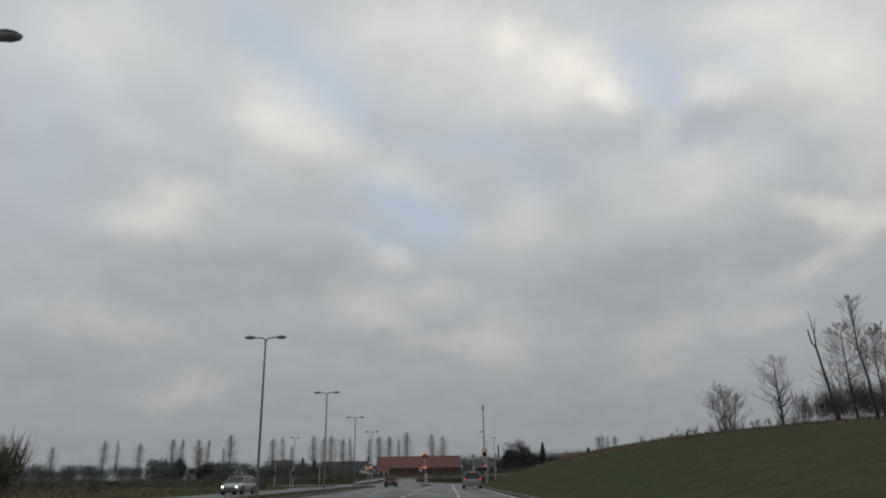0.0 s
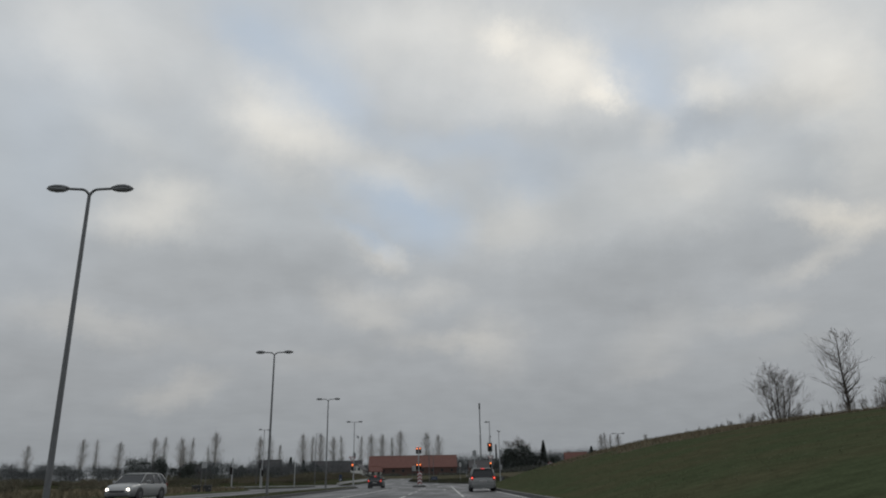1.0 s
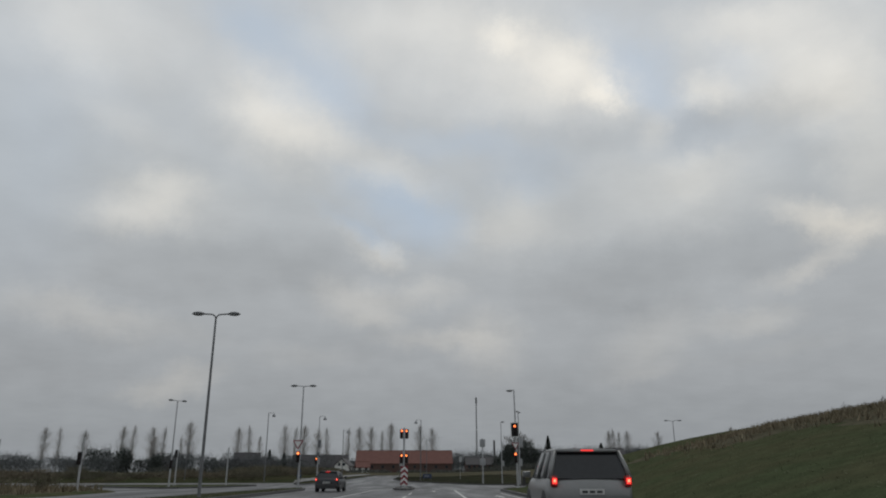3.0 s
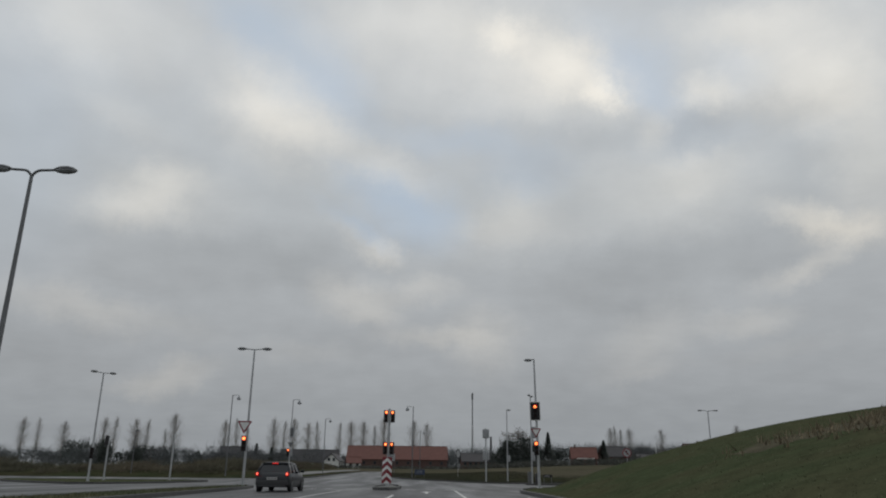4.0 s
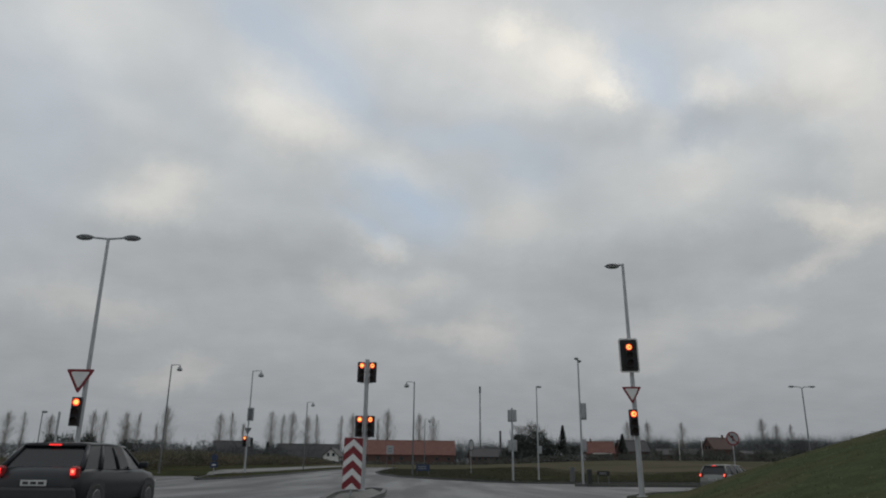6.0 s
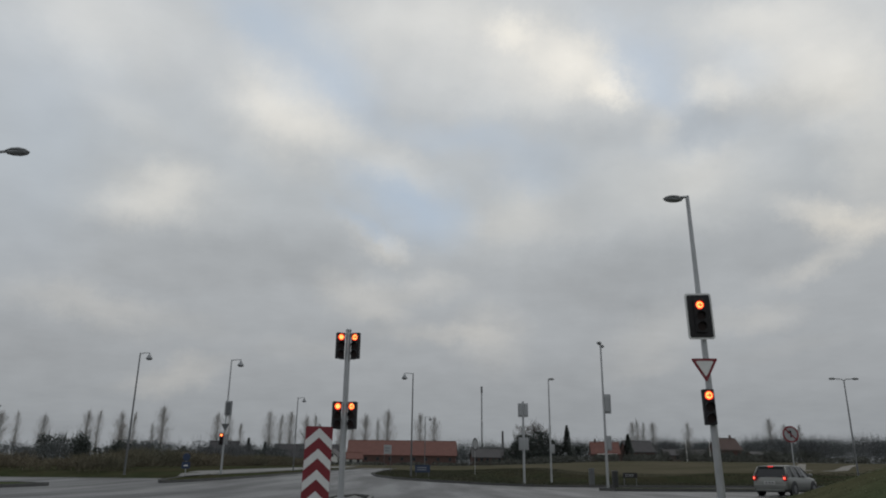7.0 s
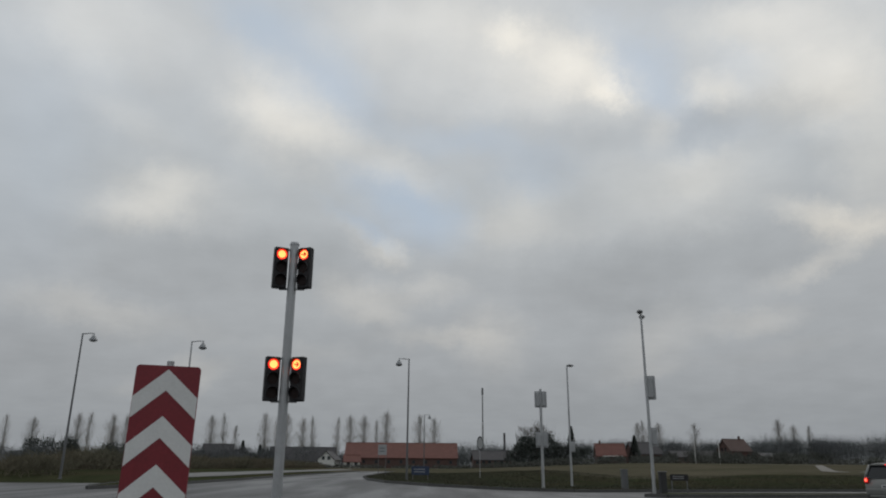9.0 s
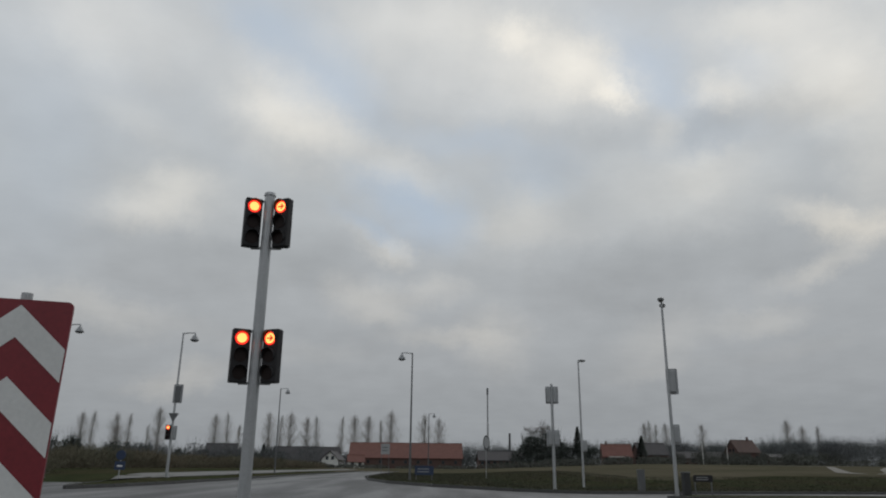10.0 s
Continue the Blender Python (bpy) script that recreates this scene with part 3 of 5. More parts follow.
def give_way(parent, x, y, z, side, back=False, turn=0.0):
    """A triangle pointing down, z at its upper edge."""
    m = pose(x, y, z, 0, 0, turn)
    h = side * math.sqrt(3) / 2

    def tri(k, d, mm):
        c, r, pts = -h / 3, 0.045 * side / 0.9, []
        corners = [(-side / 2 * k, c + h / 3 * k), (side / 2 * k, c + h / 3 * k), (0, c - 2 * h / 3 * k)]
        for i, p in enumerate(corners):
            p = Vector(p)
            for q in (Vector(corners[i - 1]), Vector(corners[(i + 1) % 3])):
                pts.append(tuple(p + (q - p).normalized() * r))
        return slab(bm, pts, d, mm)
    bm = bmesh.new()
    tri(1.0, 0.02, m)
    sign = part("give_way_sign", bm, LAMP_GREY if back else RED, parent, "dark back of a triangular sign" if back else "red-edged give way triangle")
    if not back:
        bm = bmesh.new()
        tri(0.68, 0.008, m @ Matrix.Translation((0, -0.007, 0)))
        part("face", bm, WHITE, sign, "white sign face")
    return sign


# the lamps along the median
for lx, ly in ((-9.17, 12.1), (-9.7, 39.9), (-9.79, 65.7), (-9.79, 92.2)):
    twin_lamp(lx, ly, 8.40, 1.14)

# the lamp with a give way sign and a signal at the median's nose
lamp = twin_lamp(-9.79, 120.5, 8.39, 1.09, False, label="tall street lamp with give way sign and red signal")
base = ground_z(-9.79, 120.5)
give_way(lamp, -0.18, -0.12, 3.94 - base, 0.90)
signal_head(lamp, -0.13, -0.16, 2.61 - base, 0, 4, scale=1.06)

# the lamp at the foot of the grass bank, with two signals and a sign
lamp = thing("street_lamp", "street lamp with two red signals and give way sign", "street lamp", at(8.52, 122.3) @ pose(0, 0, 0, 0, -1.0, 0), "street lamps")
base = ground_z(8.52, 122.3)
pole(lamp, 8.36 - base, 0.10, 0.05)
bm = bmesh.new()
tube(bm, [(0.02, 0, 8.33 - base), (-0.2, 0, 8.33 - base)], [0.04, 0.035], 8)
part("arm", bm, STEEL, lamp)
flat_head(lamp, -0.12, -0.68, 8.27 - base)
signal_head(lamp, -0.10, -0.20, 4.93 - base, 0, -3, True, (0.66, 1.16), 1.05)
give_way(lamp, -0.09, -0.12, 3.83 - base, 0.70)
signal_head(lamp, -0.12, -0.18, 2.60 - base, 0, -3, True, None, 1.05)

# the signal post on the small island
post = thing("signal_post", "thick grey signal post with four black signal heads", "traffic light", at(-1.29, 127.2), "signal posts")
base = ground_z(-1.29, 127.2)
pole(post, 5.34 - base, 0.095, 0.085)
bm = bmesh.new()
tube(bm, [(0, 0, 5.33 - base), (0, 0, 5.38 - base), (0, 0, 5.40 - base)], [0.10, 0.09, 0.03], 14)
part("cap", bm, STEEL, post)
for z in (4.84, 2.64):
    signal_head(post, -0.24, -0.06, z - base, 0, 24, False, None, 1.0)
    signal_head(post, 0.24, -0.06, z - base, 0, -24, True, None, 1.0)
    for dz in (-0.42, 0.40):
        bm = bmesh.new()
        box(bm, (0, 0.02, z - base + dz), (0.5, 0.05, 0.04), 0.01)
        part("bracket", bm, STEEL, post)

# the board with chevrons on the island's tip
CH_W, CH_B, CH_T = 0.59, 0.36, 1.90
base = ground_z(-1.17, 120.25)
board = thing("chevron_board", "red and white chevron board on the traffic island", "road sign", at(-1.16, 120.25, 11) @ pose(0, 0, 0, 0, 0.8, 0))
bm = bmesh.new()
tube(bm, [(0, 0.06, 0), (0, 0.06, CH_T - base + 0.05)], [0.035, 0.035], 10)
part("post", bm, STEEL, board)
bm = bmesh.new()
slab(bm, rounded(CH_W, CH_T - CH_B, 0.035, 0, (CH_T + CH_B) / 2 - base), 0.022)
panel = part("panel", bm, RED, board, "dark red reflective board")
period, white, half = 0.438, 0.20, CH_W / 2
k = 0
while True:
    apex = CH_T - 0.035 - k * period - base
    k += 1
    if apex < CH_B - base + 0.05:
        break
    low = CH_B - base + 0.004
    slope = 0.90
    bm = bmesh.new()
    for s in (-1, 1):
        # the band as a strip from the ridge to the board's edge, cut off at its foot
        cols = []
        for i in range(13):
            x = half * 0.985 * i / 12
            a, b = max(apex - slope * x, low), max(apex - slope * x - white, low)
            cols.append((x, a, b))
        for (xa, ta, ba), (xb, tb, bb) in zip(cols, cols[1:]):
            if ta - ba < 1e-4 and tb - bb < 1e-4:
                continue
            front = [bm.verts.new((s * x, -0.004, z)) for x, z in ((xa, ta), (xb, tb), (xb, bb), (xa, ba))]
            bm.faces.new(front)
    bmesh.ops.remove_doubles(bm, verts=bm.verts, dist=0.0005)
    part("chevron", bm, WHITE, panel, "white chevron stripe")

# beyond the junction
lamp = twin_lamp(-24.4, 133.5, 8.42, 1.09, False, 52, "street lamp with two lanterns and a signal, side road")
signal_head(lamp, -0.1, -0.16, 2.1, None, -48)
twin_lamp(37.25, 164.5, 8.86, 1.28, True, -3, "street lamp with two lanterns beyond the grass bank")
bell_lamp(0.55, 165.6, 8.95, -1)
bell_lamp(-20.3, 159.6, 9.42, 1)
lamp = thing("street_lamp", "low slim path lamp behind the far hedge", "street lamp", at(-31.2, 161), "street lamps")
pole(lamp, 5.4 - ground_z(-31.2, 161), 0.05, 0.035, mat=LAMP_GREY)
flat_head(lamp, -0.1, 0.42, 5.42 - ground_z(-31.2, 161))
bell_lamp(-12.8, 188.6, 8.95, 1)
bell_lamp(2.2, 217, 8.95, 1)
lamp = bell_lamp(-13.35, 159.7, 9.02, 1, pale=True)
lamp["label"] = "bell street lamp with signal boards and a red signal"
base = ground_z(-13.35, 159.7)
signal_back(lamp, 0.12, -0.06, 5.35 - base, 0.55, 1.1)
give_way(lamp, 0.02, -0.10, 4.22 - base, 0.62, True)
signal_head(lamp, -0.18, -0.14, 3.12 - base, 0, 5)
signal_back(lamp, 0.12, 0.05, 3.1 - base, 0.3, 0.8)

lamp = twin_lamp(12.32, 148.15, 8.60, 0.90, False, 69, "slim grey street lamp with two lanterns and signal boards")
base = ground_z(12.32, 148.15)
signal_back(lamp, 0.12, -0.17, 5.01 - base, 0.50, 1.15, turn=-89)
signal_back(lamp, 0.12, -0.17, 2.70 - base, 0.32, 0.86, turn=-89)

post = thing("signal_post", "pale grey signal post with boards seen from behind", "traffic light", at(8.75, 157.75), "signal posts")
base = ground_z(8.75, 157.75)
pole(post, 5.98 - base, 0.09, 0.08)
for z, w, h in ((5.35, 0.34, 0.98), (2.95, 0.34, 0.90)):
    signal_back(post, -0.20, -0.02, z - base, w, h, turn=12)
    signal_back(post, 0.20, -0.02, z - base, w, h, turn=-12)

lamp = thing("street_lamp", "slim street lamp with one lantern and signal board", "street lamp", at(12.37, 167.0), "street lamps")
base = ground_z(12.37, 167.0)
pole(lamp, 8.8 - base, 0.085, 0.05)
flat_head(lamp, 0.0, 0.52, 8.78 - base)
signal_back(lamp, 0.16, 0.0, 2.9 - base, 0.40, 0.75, turn=-15)


def plain_post(x, y, h, label, signals=()):
    t = thing("signal_post", label, "traffic light", at(x, y), "signal posts")
    pole(t, h, 0.075, 0.07)
    for z, lit, turn in signals:
        signal_head(t, -0.1, -0.12, z, lit, turn)
    return t


plain_post(-26.2, 141, 3.5, "short pale post with a signal on the side road", ((3.3, None, 150),))
plain_post(-21.2, 143, 4.0, "short pale leaning signal post on the island")


def round_sign(x, y, zc, r, h, label, slash=False, turn=0.0, ring=None, face=None):
    """A round sign on a pole."""
    t = thing("road_sign", label, "road sign", at(x, y, turn))
    base = ground_z(x, y)
    bm = bmesh.new()
    tube(bm, [(0, 0.05, 0), (0, 0.05, zc - base + r)], [0.03, 0.03], 8)
    part("post", bm, STEEL, t)
    bm = bmesh.new()
    disc(bm, (0, 0, zc - base), r, 0.02, seg=28)
    plate = part("plate", bm, ring or RED, t, "dark ring")
    bm = bmesh.new()
    disc(bm, (0, -0.006, zc - base), r * 0.80, 0.006, seg=28)
    part("face", bm, face or WHITE, plate, "plain blue sign face" if face is BLUE else "pale grey sign face")
    if slash:
        bm = bmesh.new()
        m = pose(0, -0.011, zc - base, 0, 45, 0)
        slab(bm, rounded(r * 1.62, r * 0.17, r * 0.05), 0.005, m)
        part("slash", bm, RED, plate)
        bm = bmesh.new()
        slab(bm, rounded(r * 0.2, r * 0.8, r * 0.05), 0.004, pose(0, -0.010, zc - base))
        slab(bm, [(-0.02, r * 0.5), (-r * 0.45, r * 0.22), (-r * 0.32, r * 0.08), (0.03, r * 0.3)], 0.004, pose(0, -0.010, zc - base))
        part("arrow", bm, BLACK, plate)
    return t


round_sign(19.5, 140, 2.91, 0.40, 3.3, "round no turn sign on a slim pole", True, face=BACKGREY)
round_sign(7.75, 190, 4.03, 0.70, 4.5, "round sign seen edge-on in the field", False, 58, BLACK, BACKGREY)


def low_board(x, y, w, h, z, mat, label, turn=0.0, bars=None):
    t = thing("direction_board", label, "road sign", at(x, y, turn))
    base = ground_z(x, y)
    for s in (-1, 1):
        bm = bmesh.new()
        tube(bm, [(s * w * 0.42, 0.04, 0), (s * w * 0.42, 0.04, z + h / 2 - base)], [0.03, 0.03], 8)
        part("post", bm, LAMP_GREY, t)
    bm = bmesh.new()
    slab(bm, rounded(w, h, 0.05, 0, z - base), 0.03)
    plate = part("panel", bm, mat, t)
    for k in (-1, 1):
        bm = bmesh.new()
        slab(bm, rounded(w * 0.62, h * 0.085, 0.01, -w * 0.05, z - base + k * h * 0.15), 0.004, Matrix.Translation((0, -0.004, 0)))
        part("bar", bm, bars or BACKGREY, plate, "plain pale bar")
    return t


low_board(1.5, 166, 1.25, 0.58, 1.18, BLUE, "low blue direction board with pale bars", 0)
low_board(14.2, 150, 0.9, 0.30, 0.86, BLACK, "low dark name board on two legs", 0, STEEL)
post = round_sign(-15.5, 158.2, 1.78, 0.27, 2.2, "round blue sign over a small blue plate", ring=BLUE, face=BLUE)
bm = bmesh.new()
slab(bm, rounded(0.58, 0.46, 0.04, 0, 1.22 - ground_z(-15.5, 158.2)), 0.02, Matrix.Translation((0.0, 0.01, 0)))
plate = part("lower_plate", bm, BLUE, post, "small blue plate")
bm = bmesh.new()
slab(bm, rounded(0.30, 0.09, 0.01, 0, 1.20 - ground_z(-15.5, 158.2)), 0.006, Matrix.Translation((0.0, 0.003, 0)))
part("bar", bm, WHITE, plate, "plain white bar")
low_board(-2.6, 196, 0.95, 1.1, 3.5, BACKGREY, "tall grey back of a road sign", 0, LAMP_GREY)

# ---- markings ----


def paint(name, pts, label):
    """A flat patch of paint a few millimetres thick on the asphalt."""
    bm = bmesh.new()
    bm.faces.new([bm.verts.new((x, y, float(rise(y)) + 0.006)) for x, y in pts])
    return tagged(part(name, bm, PAINT), label, "road marking", "lane markings", "structure")


def lane_line(x, y):
    """A lane line's place: the lanes drift slowly to the side along the road."""
    return x + 0.029 * (y - 40)


def stripe(x, y0, y1, w=0.12):
    paint("lane_marking", [(lane_line(x, y0) - w / 2, y0), (lane_line(x, y0) + w / 2, y0), (lane_line(x, y1) + w / 2, y1), (lane_line(x, y1) - w / 2, y1)], "white painted lane line on wet asphalt")


for k in range(12):
    y = 4 + 9 * k
    stripe(-2.45, y, y + 5)
    if y < 60:
        stripe(0.6, y + 1, y + 6)
stripe(0.6, 66, 118)
stripe(-5.75, 60, 117)
stripe(3.25, -20, 106, 0.10)
for k in range(9):
    stripe(-7.9 + 1.18 * k, 119.6, 120.1, 0.6)


def arrow(x, y):
    pts = [(-0.08, 0), (0.08, 0), (0.08, 2.4), (0.32, 2.4), (0, 3.8), (-0.32, 2.4), (-0.08, 2.4)]
    paint("arrow_marking", [(x + a, y + b) for a, b in pts], "white painted straight arrow on asphalt")


arrow(1.1, 111)
arrow(1.1, 86)
arrow(4.2, 96)

# ---- vehicles ----
GLASS = material("dark_car_glass", (0.015, 0.017, 0.02), 0.14, spec=0.45, vary=0.2, scale=2, fine=12)
TYRE = material("tyre_rubber", (0.03, 0.03, 0.031), 0.8, vary=0.2, scale=8, fine=60)
RIM = material("alloy_rim", (0.14, 0.145, 0.15), 0.35, 0.8)
TRIM = material("black_plastic", (0.034, 0.034, 0.036), 0.6, vary=0.1, scale=6, fine=60)
TAIL = lamp_material("lit_tail_lamp", (1.0, 0.035, 0.03), 1.1)
TAIL_HOT = lamp_material("lit_tail_lamp_core", (1.0, 0.22, 0.12), 2.2)
TAIL_DIM = material("tail_lamp_red", (0.30, 0.02, 0.02), 0.2)
HEADLIGHT = lamp_material("lit_headlamp", (1.0, 0.93, 0.78), 5.0)
PLATE = material("number_plate", (0.55, 0.55, 0.54), 0.4, vary=0.05)


def loft(bm, rings):
    rows = [[bm.verts.new(p) for p in ring] for ring in rings]
    n = len(rows[0])
    for a, b in zip(rows, rows[1:]):
        for k in range(n):
            bm.faces.new((a[k], a[(k + 1) % n], b[(k + 1) % n], b[k]))
    bm.faces.new(rows[0][::-1])
    bm.faces.new(rows[-1])
    return bm


def car(name, label, colour, m, L=4.3, W=1.76, H=1.5, belt=0.92, bonnet=1.15, back=0.22, roof_back=0.55, braking=True, headlights=False, rough=0.28):
    """A hatchback facing +y; back: how far the rear window's foot lies from the tail, roof_back: where the roof ends, bonnet: its length."""
    t = thing(name, label, "car", m)
    paint_mat = material(name + "_paint", colour, rough, 0.25 if colour[0] > 0.05 else 0.0, vary=0.10, scale=2.5, fine=30, coat=0.12 if colour[0] > 0.05 else 0.0, spec=0.5 if colour[0] > 0.05 else 0.3)
    w, y0, y1 = W / 2, -L / 2, L / 2
    bm = bmesh.new()
    stations = [(y0, 0.40, belt - 0.30, 0.86), (y0 + 0.06, 0.30, belt - 0.16, 0.94), (y0 + 0.22, 0.24, belt - 0.02, 0.985), (y0 + 0.7, 0.20, belt, 1.0), (-0.2, 0.19, belt - 0.02, 1.0),
                (y1 - bonnet - 0.1, 0.20, belt - 0.02, 0.99), (y1 - bonnet * 0.5, 0.21, belt - 0.10, 0.96), (y1 - 0.28, 0.22, belt - 0.20, 0.90), (y1 - 0.08, 0.28, belt - 0.30, 0.80), (y1, 0.36, belt - 0.42, 0.68)]
    rings = []
    for y, zb, zt, k in stations:
        half = [(0.0, zb), (w * k * 0.86, zb), (w * k * 0.975, zb + 0.10), (w * k, zb + (zt - zb) * 0.5), (w * k * 0.985, zt - 0.10), (w * k * 0.93, zt - 0.015), (w * k * 0.6, zt + 0.015)]
        rings.append([(x, y, z) for x, z in half] + [(0, y, zt + 0.03)] + [(-x, y, z) for x, z in half[:0:-1]])
    loft(bm, rings)
    bmesh.ops.recalc_face_normals(bm, faces=bm.faces)
    body = part("body", bm, paint_mat, t, smooth=True)
    # the cabin: dark glass all round under a painted roof
    base = belt - 0.04
    foot_b, foot_f = y0 + back, y1 - bonnet
    top_b, top_f = y0 + roof_back, foot_f - 0.72
    bm = bmesh.new()
    lower = [(w * 0.93, foot_b + 0.02), (w * 0.95, foot_b + 0.8), (w * 0.95, foot_f - 0.8), (w * 0.86, foot_f)]
    upper = [(w * 0.73, top_b + 0.04), (w * 0.77, top_b + 0.6), (w * 0.77, top_f - 0.3), (w * 0.70, top_f)]
    mid = [((a + c) / 2 * 1.012, (b + d) / 2) for (a, b), (c, d) in zip(lower, upper)]
    levels = []
    for ring, z in ((lower, base), (mid, (base + H - 0.06) / 2), (upper, H - 0.06)):
        levels.append([(x, y, z) for x, y in ring] + [(-x, y, z) for x, y in ring[::-1]])
    loft(bm, levels)
    part("glazing", bm, GLASS, t, "dark tinted glass")
    bm = bmesh.new()
    rows = []
    n = 7
    for i in range(n):
        f = i / (n - 1)
        y = top_b + (top_f - top_b) * f + (-0.06 if i == 0 else 0.05 if i == n - 1 else 0)
        z = H - 0.055 + 0.055 * math.sin(math.pi * (0.12 + 0.76 * f))
        hw = w * (0.755 + 0.03 * math.sin(math.pi * f))
        rows.append([(-hw, y, z - 0.06), (-hw * 0.9, y, z - 0.012), (-hw * 0.5, y, z), (hw * 0.5, y, z), (hw * 0.9, y, z - 0.012), (hw, y, z - 0.06), (hw * 0.9, y, z - 0.075), (-hw * 0.9, y, z - 0.075)])
    loft(bm, rows)
    part("roof", bm, paint_mat, t, smooth=True)
    for s in (-1, 1):
        for a, b, r in (((w * 0.93, foot_b), (w * 0.745, top_b), 0.055), ((w * 0.955, foot_b + 0.72), (w * 0.775, top_b + 0.55), 0.05), ((w * 0.96, (foot_b + foot_f) / 2 + 0.1), (w * 0.785, (top_b + top_f) / 2 + 0.15), 0.035), ((w * 0.87, foot_f), (w * 0.715, top_f), 0.035)):
            bm = bmesh.new()
            p, q = Vector((s * a[0], a[1], base)), Vector((s * b[0], b[1], H - 0.09))
            tube(bm, [p, (p + q) / 2 + Vector((s * 0.012, 0, 0)), q], [r, r * 0.9, r * 0.8], 6)
            part("pillar", bm, paint_mat, t, smooth=True)
        bm = bmesh.new()
        box(bm, (s * (w + 0.10), foot_f - 0.42, base + 0.10), (0.20, 0.10, 0.14), 0.035)
        part("mirror", bm, paint_mat, t)
        bm = bmesh.new()
        box(bm, (s * (w * 0.855), y0 + 0.09, belt - 0.10), (0.15, 0.17, 0.23), 0.045)
        lamp_ob = part("tail_lamp", bm, TAIL_DIM, t, "red tail lamp")
        if braking:
            bm = bmesh.new()
            box(bm, (s * (w * 0.855), y0 - 0.016, belt - 0.09), (0.095, 0.02, 0.12), 0.008)
            part("lit_lens", bm, TAIL, lamp_ob, "lit red brake lens")
            bm = bmesh.new()
            box(bm, (s * (w * 0.855), y0 - 0.03, belt - 0.085), (0.05, 0.015, 0.055), 0.006)
            part("lit_core", bm, TAIL_HOT, lamp_ob, "bright brake light core")
        bm = bmesh.new()
        box(bm, (s * (w * 0.66), y1 - 0.17, belt - 0.34), (0.30, 0.22, 0.16), 0.05)
        front = part("headlamp", bm, BACKGREY, t, "clear headlamp")
        if headlights:
            bm = bmesh.new()
            tube(bm, [(s * w * 0.66, y1 - 0.07, belt - 0.34), (s * w * 0.66, y1 - 0.045, belt - 0.34)], [0.085, 0.08], 12)
            part("lit_lens", bm, HEADLIGHT, front, "lit white headlamp lens")
        for y in (y0 + 0.80, y1 - 0.86):
            bm = bmesh.new()
            tube(bm, [(s * (w - 0.20), y, 0.31), (s * (w - 0.17), y, 0.31), (s * (w - 0.015), y, 0.31), (s * (w + 0.012), y, 0.31)], [0.27, 0.31, 0.31, 0.27], 20)
            wheel = part("wheel", bm, TYRE, t, "black tyre")
            bm = bmesh.new()
            tube(bm, [(s * (w + 0.005), y, 0.31), (s * (w + 0.022), y, 0.31)], [0.20, 0.17], 14)
            part("rim", bm, RIM, wheel, "grey alloy rim")
            bm = bmesh.new()
            tube(bm, [(s * (w - 0.10), y, 0.33), (s * (w + 0.004), y, 0.33)], [0.385, 0.375], 20)
            part("wheel_arch", bm, TRIM, t)
    bm = bmesh.new()
    box(bm, (0, y0 + 0.07, 0.42), (W * 0.93, 0.20, 0.26), 0.06)
    box(bm, (0, y0 + 0.02, 0.27), (W * 0.80, 0.12, 0.10), 0.03)
    part("rear_bumper", bm, TRIM if colour[0] < 0.05 else paint_mat, t)
    bm = bmesh.new()
    box(bm, (0, y1 - 0.12, 0.40), (W * 0.80, 0.22, 0.24), 0.07)
    part("front_bumper", bm, paint_mat, t)
    bm = bmesh.new()
    box(bm, (0, y0 - 0.012, belt - 0.30), (0.50, 0.02, 0.11), 0.004)
    plate = part("number_plate", bm, PLATE, t, "pale number plate")
    for k in range(3):
        bm = bmesh.new()
        box(bm, (-0.15 + 0.15 * k, y0 - 0.025, belt - 0.30), (0.11, 0.006, 0.05))
        part("bar", bm, TRIM, plate)
    bm = bmesh.new()
    box(bm, (0, y0 + 0.20, belt - 0.10), (0.34, 0.02, 0.03), 0.005)
    part("tailgate_handle", bm, TRIM, t)
    bm = bmesh.new()
    box(bm, (0, top_b - 0.045, H - 0.075), (0.26, 0.05, 0.028), 0.008)
    part("high_brake_lamp", bm, TAIL if braking else TAIL_DIM, t, "lit high brake lamp" if braking else "red high brake lamp")
    bm = bmesh.new()
    box(bm, (0, y1 + 0.005, belt - 0.42), (W * 0.48, 0.03, 0.10), 0.01)
    part("grille", bm, TRIM, t)
    return t


car("minivan", "silver-grey minivan with lit brake lamps on wet road", (0.19, 0.195, 0.195), at(3.4, 75.8, -1.6, 0.44), 4.25, 1.78, 1.58, 0.98, 1.0, 0.12, 0.36)
car("dark_hatchback", "black hatchback with lit brake lamps beside the median", (0.024, 0.027, 0.031), at(-6.35, 113.6, -3, 0.44), 4.2, 1.70, 1.42, 0.92, 1.1, 0.20, 0.62)
car("silver_estate", "silver-grey estate car turning into the side road", (0.17, 0.175, 0.165), at(19.1, 140.2, -48, 0.44), 4.0, 1.66, 1.41, 0.90, 1.0, 0.14, 0.36)
car("silver_hatchback", "silver hatchback with lit headlamps on the opposite road", (0.30, 0.305, 0.305), at(-16.6, 64, 174, 0.44), 4.2, 1.72, 1.46, 0.93, 1.05, 0.2, 0.55, False, True)

